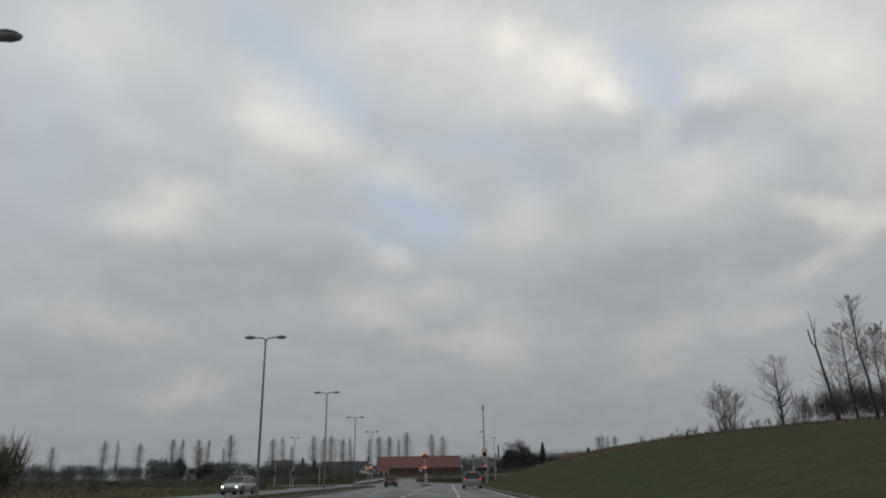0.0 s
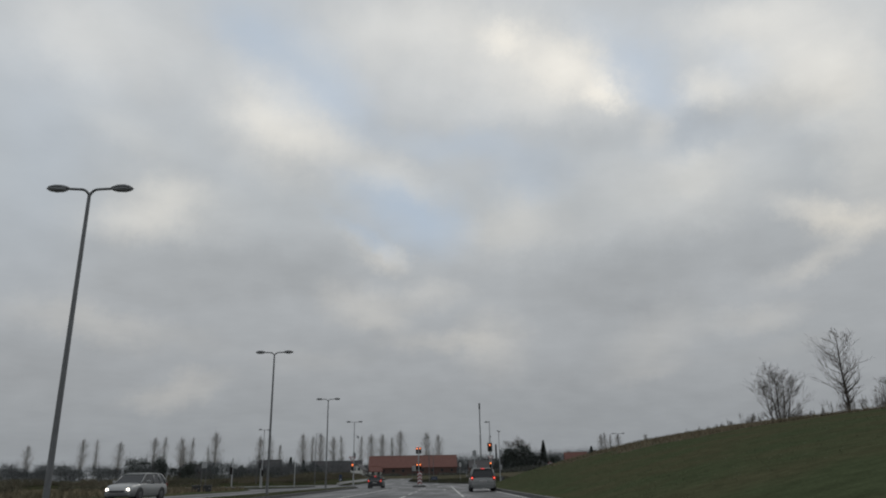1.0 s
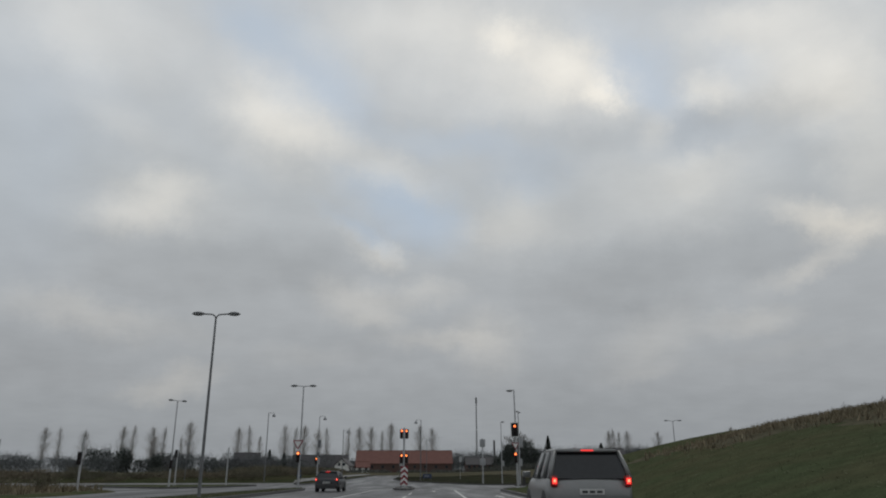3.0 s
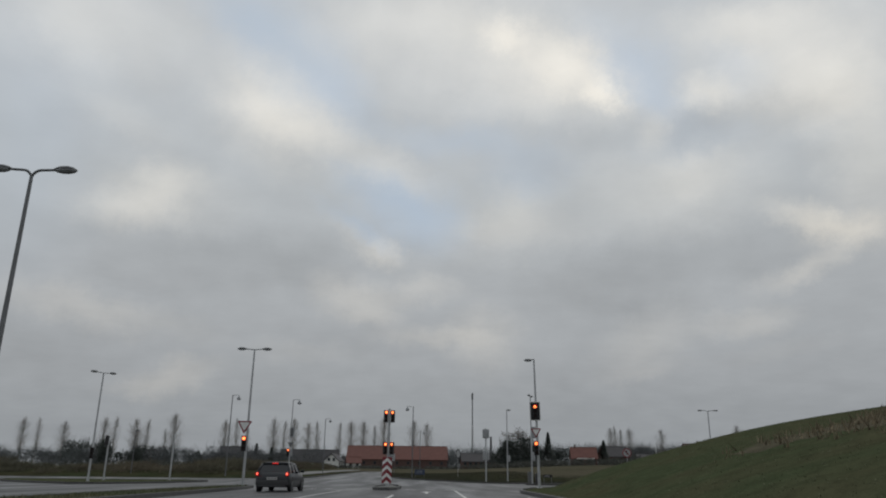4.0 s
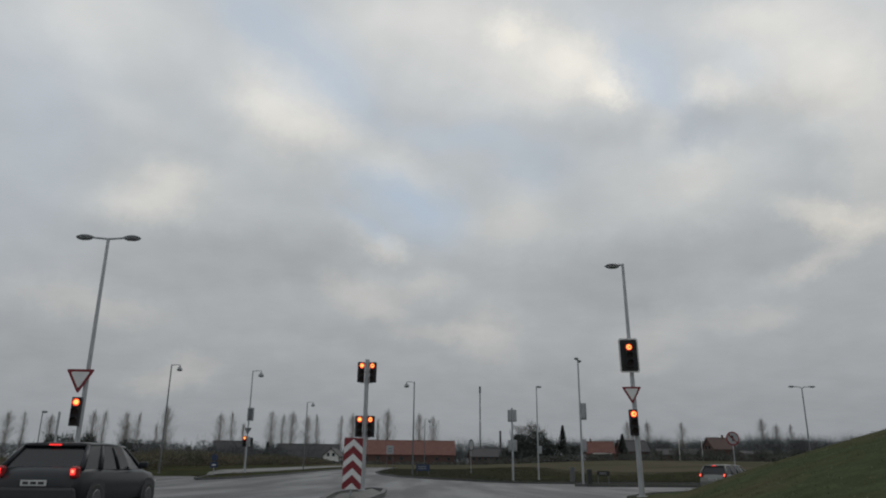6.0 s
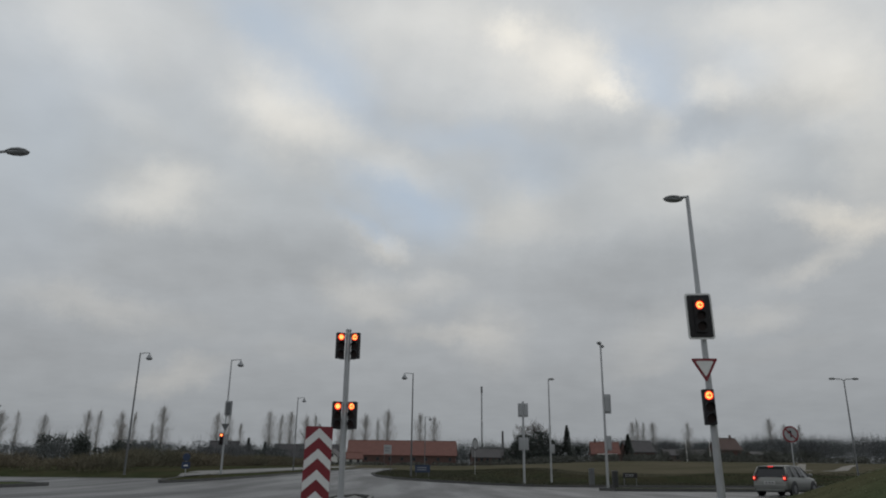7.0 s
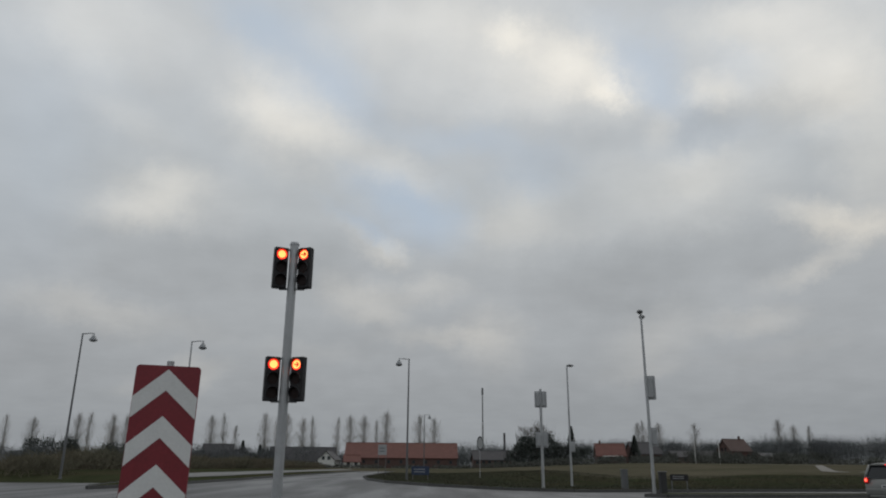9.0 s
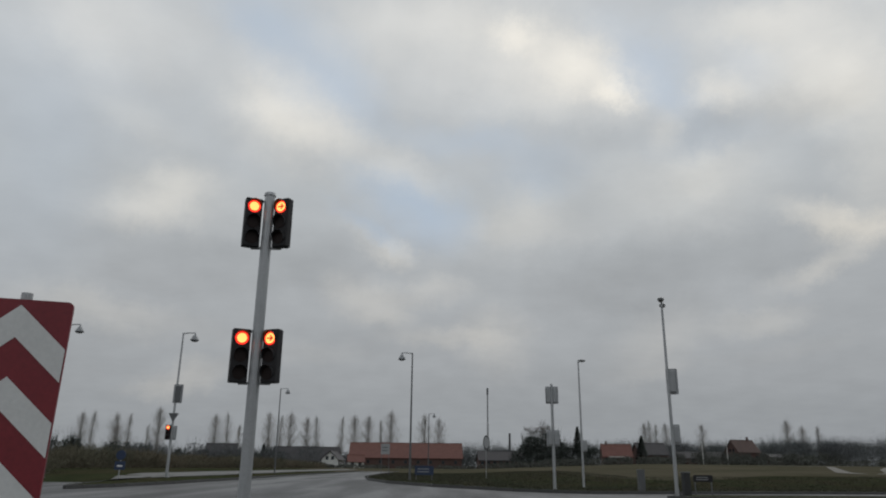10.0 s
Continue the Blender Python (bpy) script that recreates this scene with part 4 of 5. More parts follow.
# ---- houses ----
BRICK = material("red_brick", (0.092, 0.054, 0.046), 0.85, vary=0.25, scale=1.2, fine=8)
TILE_RED = material("red_roof_tile", (0.142, 0.060, 0.048), 0.8, vary=0.22, scale=0.6, fine=6)
TILE_BROWN = material("brown_roof_tile", (0.080, 0.050, 0.043), 0.8, vary=0.22, scale=0.6, fine=6)
TILE_DARK = material("dark_roof", (0.055, 0.052, 0.055), 0.75, vary=0.25, scale=0.6, fine=6)
RENDER_WHITE = material("white_render", (0.66, 0.66, 0.63), 0.8, vary=0.1, scale=1.0, fine=8)
FRAME = material("window_frame_white", (0.6, 0.6, 0.58), 0.5)
PANE = material("window_pane", (0.02, 0.025, 0.03), 0.1)


def house(label, x, y, length, depth, eave, ridge, walls, roof_mat, turn=0.0, windows=6, gable_windows=0, chimney=None, name="house", sink=0.0):
    """A house with its ridge along x; heights above its own ground."""
    gz = ground_z(x, y) - sink
    t = thing(name, label, "house", pose(x, y, gz, 0, 0, turn))
    l, d = length / 2, depth / 2
    bm = bmesh.new()
    outline = [(-d, -0.3), (d, -0.3), (d, eave), (0, ridge - 0.25), (-d, eave)]
    a = [bm.verts.new((-l, q, z)) for q, z in outline]
    b = [bm.verts.new((l, q, z)) for q, z in outline]
    bm.faces.new(a)
    bm.faces.new(b[::-1])
    for k in range(5):
        bm.faces.new((a[k], b[k], b[(k + 1) % 5], a[(k + 1) % 5]))
    part("wall", bm, walls, t)
    bm = bmesh.new()
    over = 0.5
    slope = (ridge - eave) / d
    for s in (-1, 1):
        pts = [(s * (d + over), eave - slope * over), (0, ridge), (0, ridge - 0.3), (s * (d + over), eave - slope * over - 0.25)]
        p = [bm.verts.new((-l - over, q, z)) for q, z in pts]
        r = [bm.verts.new((l + over, q, z)) for q, z in pts]
        bm.faces.new(p)
        bm.faces.new(r[::-1])
        for k in range(4):
            bm.faces.new((p[k], r[k], r[(k + 1) % 4], p[(k + 1) % 4]))
    tube(bm, [(-l - over, 0, ridge), (l + over, 0, ridge)], [0.14, 0.14], 6)
    roof = part("roof", bm, roof_mat, t)
    for k in range(windows):
        wx = -l + length * (k + 0.5) / windows
        bm = bmesh.new()
        box(bm, (wx, -d - 0.03, eave * 0.55), (1.3, 0.10, 1.4))
        frame_ob = part("window", bm, TRIM, t)
        bm = bmesh.new()
        box(bm, (wx, -d - 0.09, eave * 0.55), (1.05, 0.03, 1.15))
        part("pane", bm, PANE, frame_ob)
    for k in range(gable_windows):
        for s in (-1, 1):
            bm = bmesh.new()
            box(bm, (s * (l + 0.03), (k - (gable_windows - 1) / 2) * 2.2, eave * 1.05), (0.1, 1.1, 1.3))
            part("window", bm, PANE, t)
    if chimney is not None:
        bm = bmesh.new()
        box(bm, (chimney, 0, ridge + 0.4), (0.7, 0.7, 1.7), 0.03)
        part("chimney", bm, BRICK, roof)
    return t


house("long brick barn with a red tiled roof", -5.7, 446, 48.5, 14, 4.7, 10.8, BRICK, TILE_RED, 0, 9)
house("white house with a dark roof behind the hedge", -32.5, 402, 7.5, 6.5, 3.4, 6.2, RENDER_WHITE, TILE_DARK, 78, 3, 2)
house("long dark-roofed house with low white walls", -46, 424, 26, 9, 3.0, 8.2, RENDER_WHITE, TILE_DARK, 4, 7)
house("small white outbuilding with red tiled roof", -25, 415, 6, 5, 2.8, 5.0, RENDER_WHITE, TILE_RED, 10, 2)
house("brick house with a steep red roof", 135, 424, 10, 9, 5.6, 10.2, BRICK, TILE_BROWN, 14, 3, 2, 3.0)
low_house = house("low house with red tiled roof and pale fascia", 85, 436, 12, 9, 3.6, 8.4, BRICK, TILE_RED, -6, 4, 0, -4)
bm = bmesh.new()
box(bm, (0.5, -5.12, 2.95), (8.5, 0.14, 0.42), 0.02)
part("fascia", bm, RENDER_WHITE, low_house, "pale white fascia board")
house("long low dark-roofed house", 34, 432, 18, 9, 3.4, 6.9, BRICK, TILE_DARK, 3, 7)
house("dark brown house with a plain roof", 101, 440, 13, 9, 4.6, 9.2, BRICK, TILE_DARK, 8, 4)
house("low dark shed beside the brick house", 118, 428, 18, 7, 3.0, 5.4, BRICK, TILE_DARK, -4, 5)
house("low outbuilding with a pale flat roof edge", 150, 420, 14, 8, 3.2, 4.6, BRICK, TILE_DARK, 4, 4)
house("pale house among the far trees", -84, 436, 12, 8, 4.5, 9.5, RENDER_WHITE, TILE_DARK, 12, 3)
house("dark-roofed farmhouse among the far trees", -128, 450, 16, 9, 4.5, 8.0, BRICK, TILE_DARK, -8, 4)

for x in (108.8, 118.3):
    flag_pole = thing("flag_pole", "slim white flag pole among the far houses", "flag pole", pose(x, 399, ground_z(x, 399) - 0.1), "flag poles")
    bm = bmesh.new()
    tube(bm, [(0, 0, 0), (0, 0, 8.4)], [0.13, 0.09], 8)
    part("pole", bm, RENDER_WHITE, flag_pole)
    bm = bmesh.new()
    tube(bm, [(0, 0, 8.35), (0, 0, 8.5), (0, 0, 8.62)], [0.05, 0.14, 0.04], 8)
    part("knob", bm, RENDER_WHITE, flag_pole)

mast = thing("radio_mast", "tall slim grey radio mast far beyond the houses", "mast", pose(54.2, 714, ground_z(54.2, 714)))
bm = bmesh.new()
tube(bm, [(0, 0, 0), (0, 0, 36), (0, 0, 37)], [0.95, 0.75, 0.5], 8)
part("lower_section", bm, STEEL, mast)
bm = bmesh.new()
tube(bm, [(0, 0, 37), (0, 0, 60)], [0.5, 0.45], 8)
part("upper_section", bm, LAMP_GREY, mast)
bm = bmesh.new()
tube(bm, [(0, 0, 59), (0, 0, 64.5)], [0.8, 0.8], 8)
part("antenna", bm, LAMP_GREY, mast)
stack = thing("chimney_stack", "dark slim chimney stack among far houses", "chimney", pose(49, 520, ground_z(49, 520)))
bm = bmesh.new()
tube(bm, [(0, 0, 0), (0, 0, 17.6), (0, 0, 18.2)], [0.7, 0.55, 0.6], 10)
part("shaft", bm, TILE_DARK, stack)

# ---- trees ----
BARK = material("dark_bark", (0.050, 0.043, 0.036), 0.9, vary=0.3, scale=2, fine=20)
TWIG = material("bare_twigs", (0.105, 0.090, 0.078), 0.9, vary=0.2, scale=1, fine=10)
# poplar twigs: distance haze is put into this colour, far paler than TWIG
TWIG_HAZED = material("hazed_bare_twigs", (0.30, 0.275, 0.255), 0.9, vary=0.2, scale=0.5, fine=3, second=(0.20, 0.195, 0.175), mix_scale=0.2)
# far woods: the bluish grey lift is aerial haze mixed into the base colour
HAZED_WOODS = material("hazed_winter_woods", (0.128, 0.132, 0.136), 1.0, vary=0.14, scale=0.12, fine=2, second=(0.104, 0.114, 0.114), mix_scale=0.03, island=0.08, spec=0.0)
SCRUB = material("brown_scrub", (0.130, 0.110, 0.076), 1.0, vary=0.3, scale=0.3, fine=4, second=(0.098, 0.094, 0.063), mix_scale=0.08, island=0.1)
EVERGREEN = material("dark_evergreen", (0.070, 0.079, 0.072), 1.0, vary=0.15, scale=0.5, fine=5, island=0.12, spec=0.0)
FIR = material("dark_fir", (0.034, 0.042, 0.034), 0.9, vary=0.3, scale=1, fine=8, island=0.3)
DRY = material("dry_tall_grass", (0.19, 0.155, 0.10), 0.95, vary=0.25, scale=0.4, fine=4, island=0.35, second=(0.13, 0.112, 0.07), mix_scale=0.1)
BLADES = material("green_grass_blades", (0.09, 0.107, 0.058), 0.9, vary=0.3, scale=0.5, fine=4, island=0.06, second=(0.115, 0.11, 0.062), mix_scale=0.2)


ROUGH = material("rough_winter_grass", (0.036, 0.042, 0.022), 0.95, vary=0.3, scale=0.5, fine=4, island=0.25, second=(0.050, 0.044, 0.027), mix_scale=0.2)


class Sticks:
    """Collects thin tapered sticks into one mesh."""

    def __init__(self):
        self.v, self.f = [], []

    def add(self, p, q, r0, r1, seg=3):
        d = (q - p).normalized()
        side = d.cross(Vector((0.3, 0.2, 1)) if abs(d.z) < 0.95 else Vector((1, 0.1, 0))).normalized()
        other, n = d.cross(side), len(self.v)
        for c, r in ((p, r0), (q, r1)):
            for k in range(seg):
                a = 2 * math.pi * k / seg
                self.v.append(tuple(c + (side * math.cos(a) + other * math.sin(a)) * r))
        for k in range(seg):
            j = (k + 1) % seg
            self.f.append((n + k, n + j, n + seg + j, n + seg + k))

    def quad(self, c, u, w):
        n = len(self.v)
        self.v += [tuple(c - u - w), tuple(c + u - w * 0.6), tuple(c + u * 0.7 + w), tuple(c - u * 0.8 + w * 0.8)]
        self.f.append((n, n + 1, n + 2, n + 3))

    def mesh(self, name, mat, parent=None, label=""):
        me = bpy.data.meshes.new(name)
        me.from_pydata(self.v, [], self.f)
        me.materials.append(mat)
        ob = new(name, me)
        if parent:
            ob.parent = parent
        if label:
            ob["label"] = label
        return ob


def grow(rng, wood, twigs, p, d, length, r, depth, spread, up, kids, min_r):
    """One branch of a bare tree in bent pieces, with side branches."""
    n = 4 if depth > 1 else 3
    pts = [p]
    for k in range(n):
        d = (d + Vector((rng.uniform(-1, 1), rng.uniform(-1, 1), rng.uniform(-0.6, 1) * 0.6 + up)) * 0.13).normalized()
        q = p + d * length / n
        ra, rb = r * (1 - 0.75 * k / n), r * (1 - 0.75 * (k + 1) / n)
        (wood if r > 0.05 else twigs).add(p, q, max(ra, min_r), max(rb, min_r), 6 if r > 0.09 else 3)
        p = q
        pts.append(q)
    if depth <= 0:
        return
    for k in range(kids):
        f = rng.uniform(0.25, 1.0) if k else 1.0
        i = min(n - 1, int(f * n))
        s = pts[i].lerp(pts[i + 1], f * n - i)
        out = Vector((rng.gauss(0, 1), rng.gauss(0, 1), rng.gauss(0, 0.5))).normalized()
        nd = (d * (1 - spread) + out * spread + Vector((0, 0, up))).normalized()
        grow(rng, wood, twigs, s, nd, length * rng.uniform(0.50, 0.78) * (1.0 if k else 0.9), max(r * rng.uniform(0.38, 0.6), min_r), depth - 1, spread, up, kids, min_r)


def bare_tree(label, x, y, h, r, seed, spread=0.6, up=0.15, kids=5, depth=4, lean=(0, 0), name="bare_tree", min_r=0.008, mats=None, stems=1, group="trees on the bank"):
    rng = random.Random(seed)
    t = thing(name, label, "tree", pose(x, y, ground_z(x, y) - 0.1), group)
    wood, twigs = Sticks(), Sticks()
    for k in range(stems):
        d = Vector((lean[0] + (rng.uniform(-0.5, 0.5) if stems > 1 else 0), lean[1] + (rng.uniform(-0.5, 0.5) if stems > 1 else 0), 1)).normalized()
        grow(rng, wood, twigs, Vector((rng.uniform(-0.2, 0.2) * (stems > 1), 0, 0)), d, h * 0.52, r, depth, spread, up, kids, min_r)
    wood.mesh("trunk", (mats or (BARK, TWIG))[0], t)
    if twigs.f:
        twigs.mesh("crown", (mats or (BARK, TWIG))[1], t, "bare twigs")
    return t


def leader_tree(label, x, y, h, wide, r, seed, limbs=26, first=0.22, lean=0.0, stems=1, fan=0.0, steep=0.9, group="trees on the bank"):
    """A bare tree with one or more straight leaders, side limbs that shorten towards the top, and fine twigs."""
    rng = random.Random(seed)
    t = thing("bare_tree", label, "tree", pose(x, y, ground_z(x, y) - 0.1), group)
    wood, twigs = Sticks(), Sticks()
    for k in range(stems):
        f0 = (k - (stems - 1) / 2) / max(1, stems - 1)
        tall = h * (1 - 0.35 * abs(f0) * (stems > 1)) * rng.uniform(0.94, 1.0)
        line, n = [Vector((f0 * 0.5, 0, 0))], 9
        side = Vector((f0 * 2 * fan + lean, rng.uniform(-0.5, 0.5) * fan, 0))
        for i in range(n):
            line.append(line[-1] + Vector((side.x * (0.6 + 0.8 * (i < 5)), side.y, 1)).normalized() * tall / n + Vector((rng.gauss(0, 0.05), rng.gauss(0, 0.05), 0)) * tall * 0.12)
        for i in range(n):
            ra, rb = (max(0.015, r * (1 - 0.94 * q / n)) for q in (i, i + 1))
            wood.add(line[i], line[i + 1], ra, rb, 7)
        for q in range(limbs):
            f = first + (1 - first) * (q + rng.random()) / limbs
            i = min(n - 1, int(f * n))
            p = line[i].lerp(line[i + 1], f * n - i)
            shape = math.sin(math.pi * min(1.0, 0.18 + 0.80 * (f - first) / (1 - first))) ** 0.7
            a = rng.uniform(0, 2 * math.pi)
            reach = wide / 2 * shape * rng.uniform(0.65, 1.1)
            d = Vector((math.cos(a), math.sin(a), steep * rng.uniform(0.6, 1.4))).normalized()
            grow(rng, wood, twigs, p, d, reach * 1.1, max(0.016, r * (1 - f) * 0.5), 2, 0.45, 0.12, 4, 0.009)
    wood.mesh("trunk", BARK, t)
    twigs.mesh("crown", TWIG, t, "bare twigs")
    return t


leader_tree("broad bare tree with several stems on the bank", 47.8, 120, 9.6, 4.8, 0.12, 3, 22, 0.18, 0, 5, 0.24, 0.9)
leader_tree("tall bare tree with an oval crown", 55.5, 117, 13.6, 5.4, 0.25, 8, 50, 0.2)
leader_tree("young bare tree beside the tall one", 53.5, 106, 5.0, 2.6, 0.08, 9, 18, 0.12)
leader_tree("slim bare sapling on the bank", 51.5, 110, 3.2, 1.6, 0.05, 27, 9, 0.2)
leader_tree("thin bare tree behind the snag", 48.5, 88, 7.6, 3.4, 0.10, 31, 24, 0.15)
leader_tree("tall bare birch with thin upright limbs", 40.0, 67, 12.2, 3.0, 0.17, 14, 26, 0.45, -0.05, steep=1.8)
leader_tree("bare grey tree with drooping twigs", 39.9, 70, 10.0, 3.6, 0.13, 21, 60, 0.2, -0.03, steep=0.4)
leader_tree("slim bare tree on the bank", 42.5, 70, 9.0, 3.4, 0.11, 25, 40, 0.15)
leader_tree("slim bare tree leaning over the thicket", 44.5, 72, 9.6, 3.4, 0.11, 35, 36, 0.15, 0.05)
snag = thing("dead_tree", "leaning dead tree with broken forked top", "tree", pose(45.9, 84, ground_z(45.9, 84) - 0.1), "trees on the bank")
bm = bmesh.new()
tube(bm, [(0, 0, 0), (-0.25, 0, 2.4), (-0.65, 0, 5.4), (-1.15, 0, 8.8)], [0.21, 0.17, 0.145, 0.12], 8)
part("trunk", bm, BARK, snag, smooth=True)
for pts, rr in (([(-1.13, 0, 8.7), (-1.6, 0, 9.4), (-1.8, 0, 10.9)], [0.115, 0.10, 0.08]), ([(-1.15, 0, 8.7), (-1.1, 0, 10.4), (-1.4, 0, 13.2)], [0.10, 0.075, 0.03]), ([(-1.12, 0, 10.1), (-0.8, 0.1, 11.4), (-0.7, 0.1, 12.4)], [0.05, 0.04, 0.015]), ([(-0.7, 0, 5.6), (-1.5, 0.2, 6.0), (-2.1, 0.2, 6.7)], [0.05, 0.03, 0.012]), ([(-0.5, 0, 4.2), (-1.5, -0.2, 4.3), (-2.6, -0.2, 4.9)], [0.05, 0.03, 0.012]), ([(-0.6, 0, 5.0), (0.3, 0.2, 5.6), (0.9, 0.2, 5.8)], [0.05, 0.03, 0.012])):
    bm = bmesh.new()
    tube(bm, pts, rr, 6)
    part("limb", bm, BARK, snag, smooth=True)


def thicket(name, label, spots, mat, seed, category="bushes", fine=0.6, spikes=0.5):
    """Many bushes as one mass of twigs and small clumps: rows of x, y, radius, height."""
    rng = random.Random(seed)
    s = Sticks()
    for x, y, r, h, size, n in spots:
        z0 = ground_z(x, y) - 0.1
        for k in range(n):
            f = rng.random() * 0.85
            a, q = rng.uniform(0, 2 * math.pi), math.sqrt(rng.random())
            wide = r * math.sqrt(max(0.05, 1 - (f * 1.02 - 0.25) ** 2 / 0.62)) * q
            c = Vector((x + wide * math.cos(a), y + wide * math.sin(a), z0 + h * f))
            e = size * rng.uniform(0.4, 1.1)
            u = Vector((rng.gauss(0, 1), rng.gauss(0, 1), rng.gauss(0, 0.8) * (1 if fine > 0.4 else 2.2))).normalized() * e
            w = Vector((rng.gauss(0, 1), rng.gauss(0, 0.5), rng.gauss(0, 1))).normalized() * e * fine
            s.quad(c, u, w)
        for k in range(int(n * spikes)):
            a, q = rng.uniform(0, 2 * math.pi), r * 0.9 * math.sqrt(rng.random())
            p = Vector((x + q * math.cos(a), y + q * math.sin(a), z0 + h * rng.uniform(0.25, 0.75)))
            tip = p + Vector((math.cos(a) * q * 0.25 + rng.gauss(0, 0.15) * r, rng.gauss(0, 0.25) * r, h * rng.uniform(0.25, 0.45)))
            s.add(p, tip, size * 0.09, size * 0.03)
    ob = s.mesh(name, mat)
    return tagged(ob, label, category, kind="stuff")


rng = random.Random(77)
spots = []
for k in range(270):
    x = rng.uniform(-420, 30)
    y = rng.uniform(455, 520) if x > -40 else rng.uniform(380, 500)
    spots.append((x, y, rng.uniform(3.5, 7), rng.uniform(5.5, 10.0), 0.42, 460))
for k in range(220):
    x = rng.uniform(20, 420)
    y = rng.uniform(450, 520)
    spots.append((x, y, rng.uniform(4, 7.5), rng.uniform(11, 14) if x > 150 else rng.uniform(9.8, 12), 0.34, 640))
for k in range(70):
    x = rng.uniform(147, 330)
    spots.append((x, rng.uniform(395, 440), rng.uniform(4, 6.5), rng.uniform(9.5, 12.5), 0.34, 640))
thicket("far_woods", "dark leafless far woods behind the houses", spots, HAZED_WOODS, 5, "woods", 0.34, 0.2)
HEDGE = material("dark_garden_hedge", (0.104, 0.108, 0.096), 1.0, spec=0.0, vary=0.15, scale=0.3, fine=3, island=0.2)
spots = []
for k in range(150):
    x = rng.uniform(-110, 200)
    spots.append((x, rng.uniform(378, 398), rng.uniform(2, 3.6), rng.uniform(1.8, 3.2) * (0.5 if -36 < x < 22 else 1), 0.38, 150))
thicket("garden_hedge", "low dark hedges before the far houses", spots, HEDGE, 15, "hedge", 0.45, 0.1)

trees = random.Random(91)
spots = [(trees.uniform(94, 168), trees.uniform(401, 410), trees.uniform(1.8, 3.4), trees.uniform(3.2, 5.6), 0.36, 330) for k in range(40)]
spots += [(trees.uniform(74, 94), trees.uniform(401, 412), trees.uniform(1.6, 2.6), trees.uniform(2.2, 3.4), 0.36, 260) for k in range(9)]
thicket("garden_trees", "dark leafless garden trees before the far houses", spots, HEDGE, 31, "trees", 0.3, 0.25)

spots = []
for k in range(330):
    f = k / 330
    if f < 0.5:
        x, y = -150 + 128 * (f / 0.5) + rng.uniform(-2, 2), 160.6 + rng.uniform(0, 9)
    else:
        g = (f - 0.5) / 0.5
        x, y = -22.5 + rng.uniform(-5, 1.2) - 2 * g, 169 + g * 150
    spots.append((x, y, rng.uniform(1.2, 2.2), rng.uniform(0.6, 1.35) * (1 + 0.35 * math.sin(x * 0.35) * math.sin(x * 0.13 + 1)) * (1 if f < 0.5 else 1.1), 0.17, 380))
thicket("scrub_hedge", "brown leafless scrub bank along the far road", spots, SCRUB, 6, fine=0.16)

spots = [(rng.uniform(-90, -23), rng.uniform(15, 118), rng.uniform(0.8, 1.6), rng.uniform(0.6, 1.4), 0.3, 80) for k in range(150)]
spots += [(-27.5 + rng.uniform(-2.5, 2), 44 + rng.uniform(-2, 2), 1.7, rng.uniform(2.6, 3.7), 0.26, 420) for k in range(9)]
spots += [(-60 + rng.uniform(-25, 20), 140 + rng.uniform(-12, 12), 2.2, rng.uniform(1.8, 3.2), 0.3, 80) for k in range(30) if k % 2]
thicket("rough_scrub", "brown rough scrub on the waste ground", spots, SCRUB, 8, fine=0.16)

spots = [(rng.uniform(38.5, 48), rng.uniform(68, 78), rng.uniform(0.8, 1.4), rng.uniform(2.2, 4.2), 0.16, 190) for k in range(34)]
spots += [(rng.uniform(46.5, 53), rng.uniform(84, 98), 1.0, rng.uniform(1.4, 3.2), 0.16, 90) for k in range(12)]
spots += [(50.6, 121.5, 1.4, 4.0, 0.16, 140), (45.2, 119, 1.8, 1.3, 0.14, 120), (43, 119, 1.4, 0.9, 0.14, 80)]
thicket("bank_thicket", "bare dark thicket on top of the bank", spots, TWIG, 9, fine=0.14)

spots = []
for k in range(120):
    y = rng.uniform(70, 124)
    spots.append((27 + (y - 70) * 0.1 + rng.uniform(0, 11), y, 0.25, rng.uniform(0.5, 1.5), 0.16, 22))
thicket("crest_saplings", "thin leafless saplings and dead stalks along the crest", spots, TWIG, 19, "saplings", fine=0.1)

# poplars in a row: slim and broad ones, built four times and then copied
MODELS = []
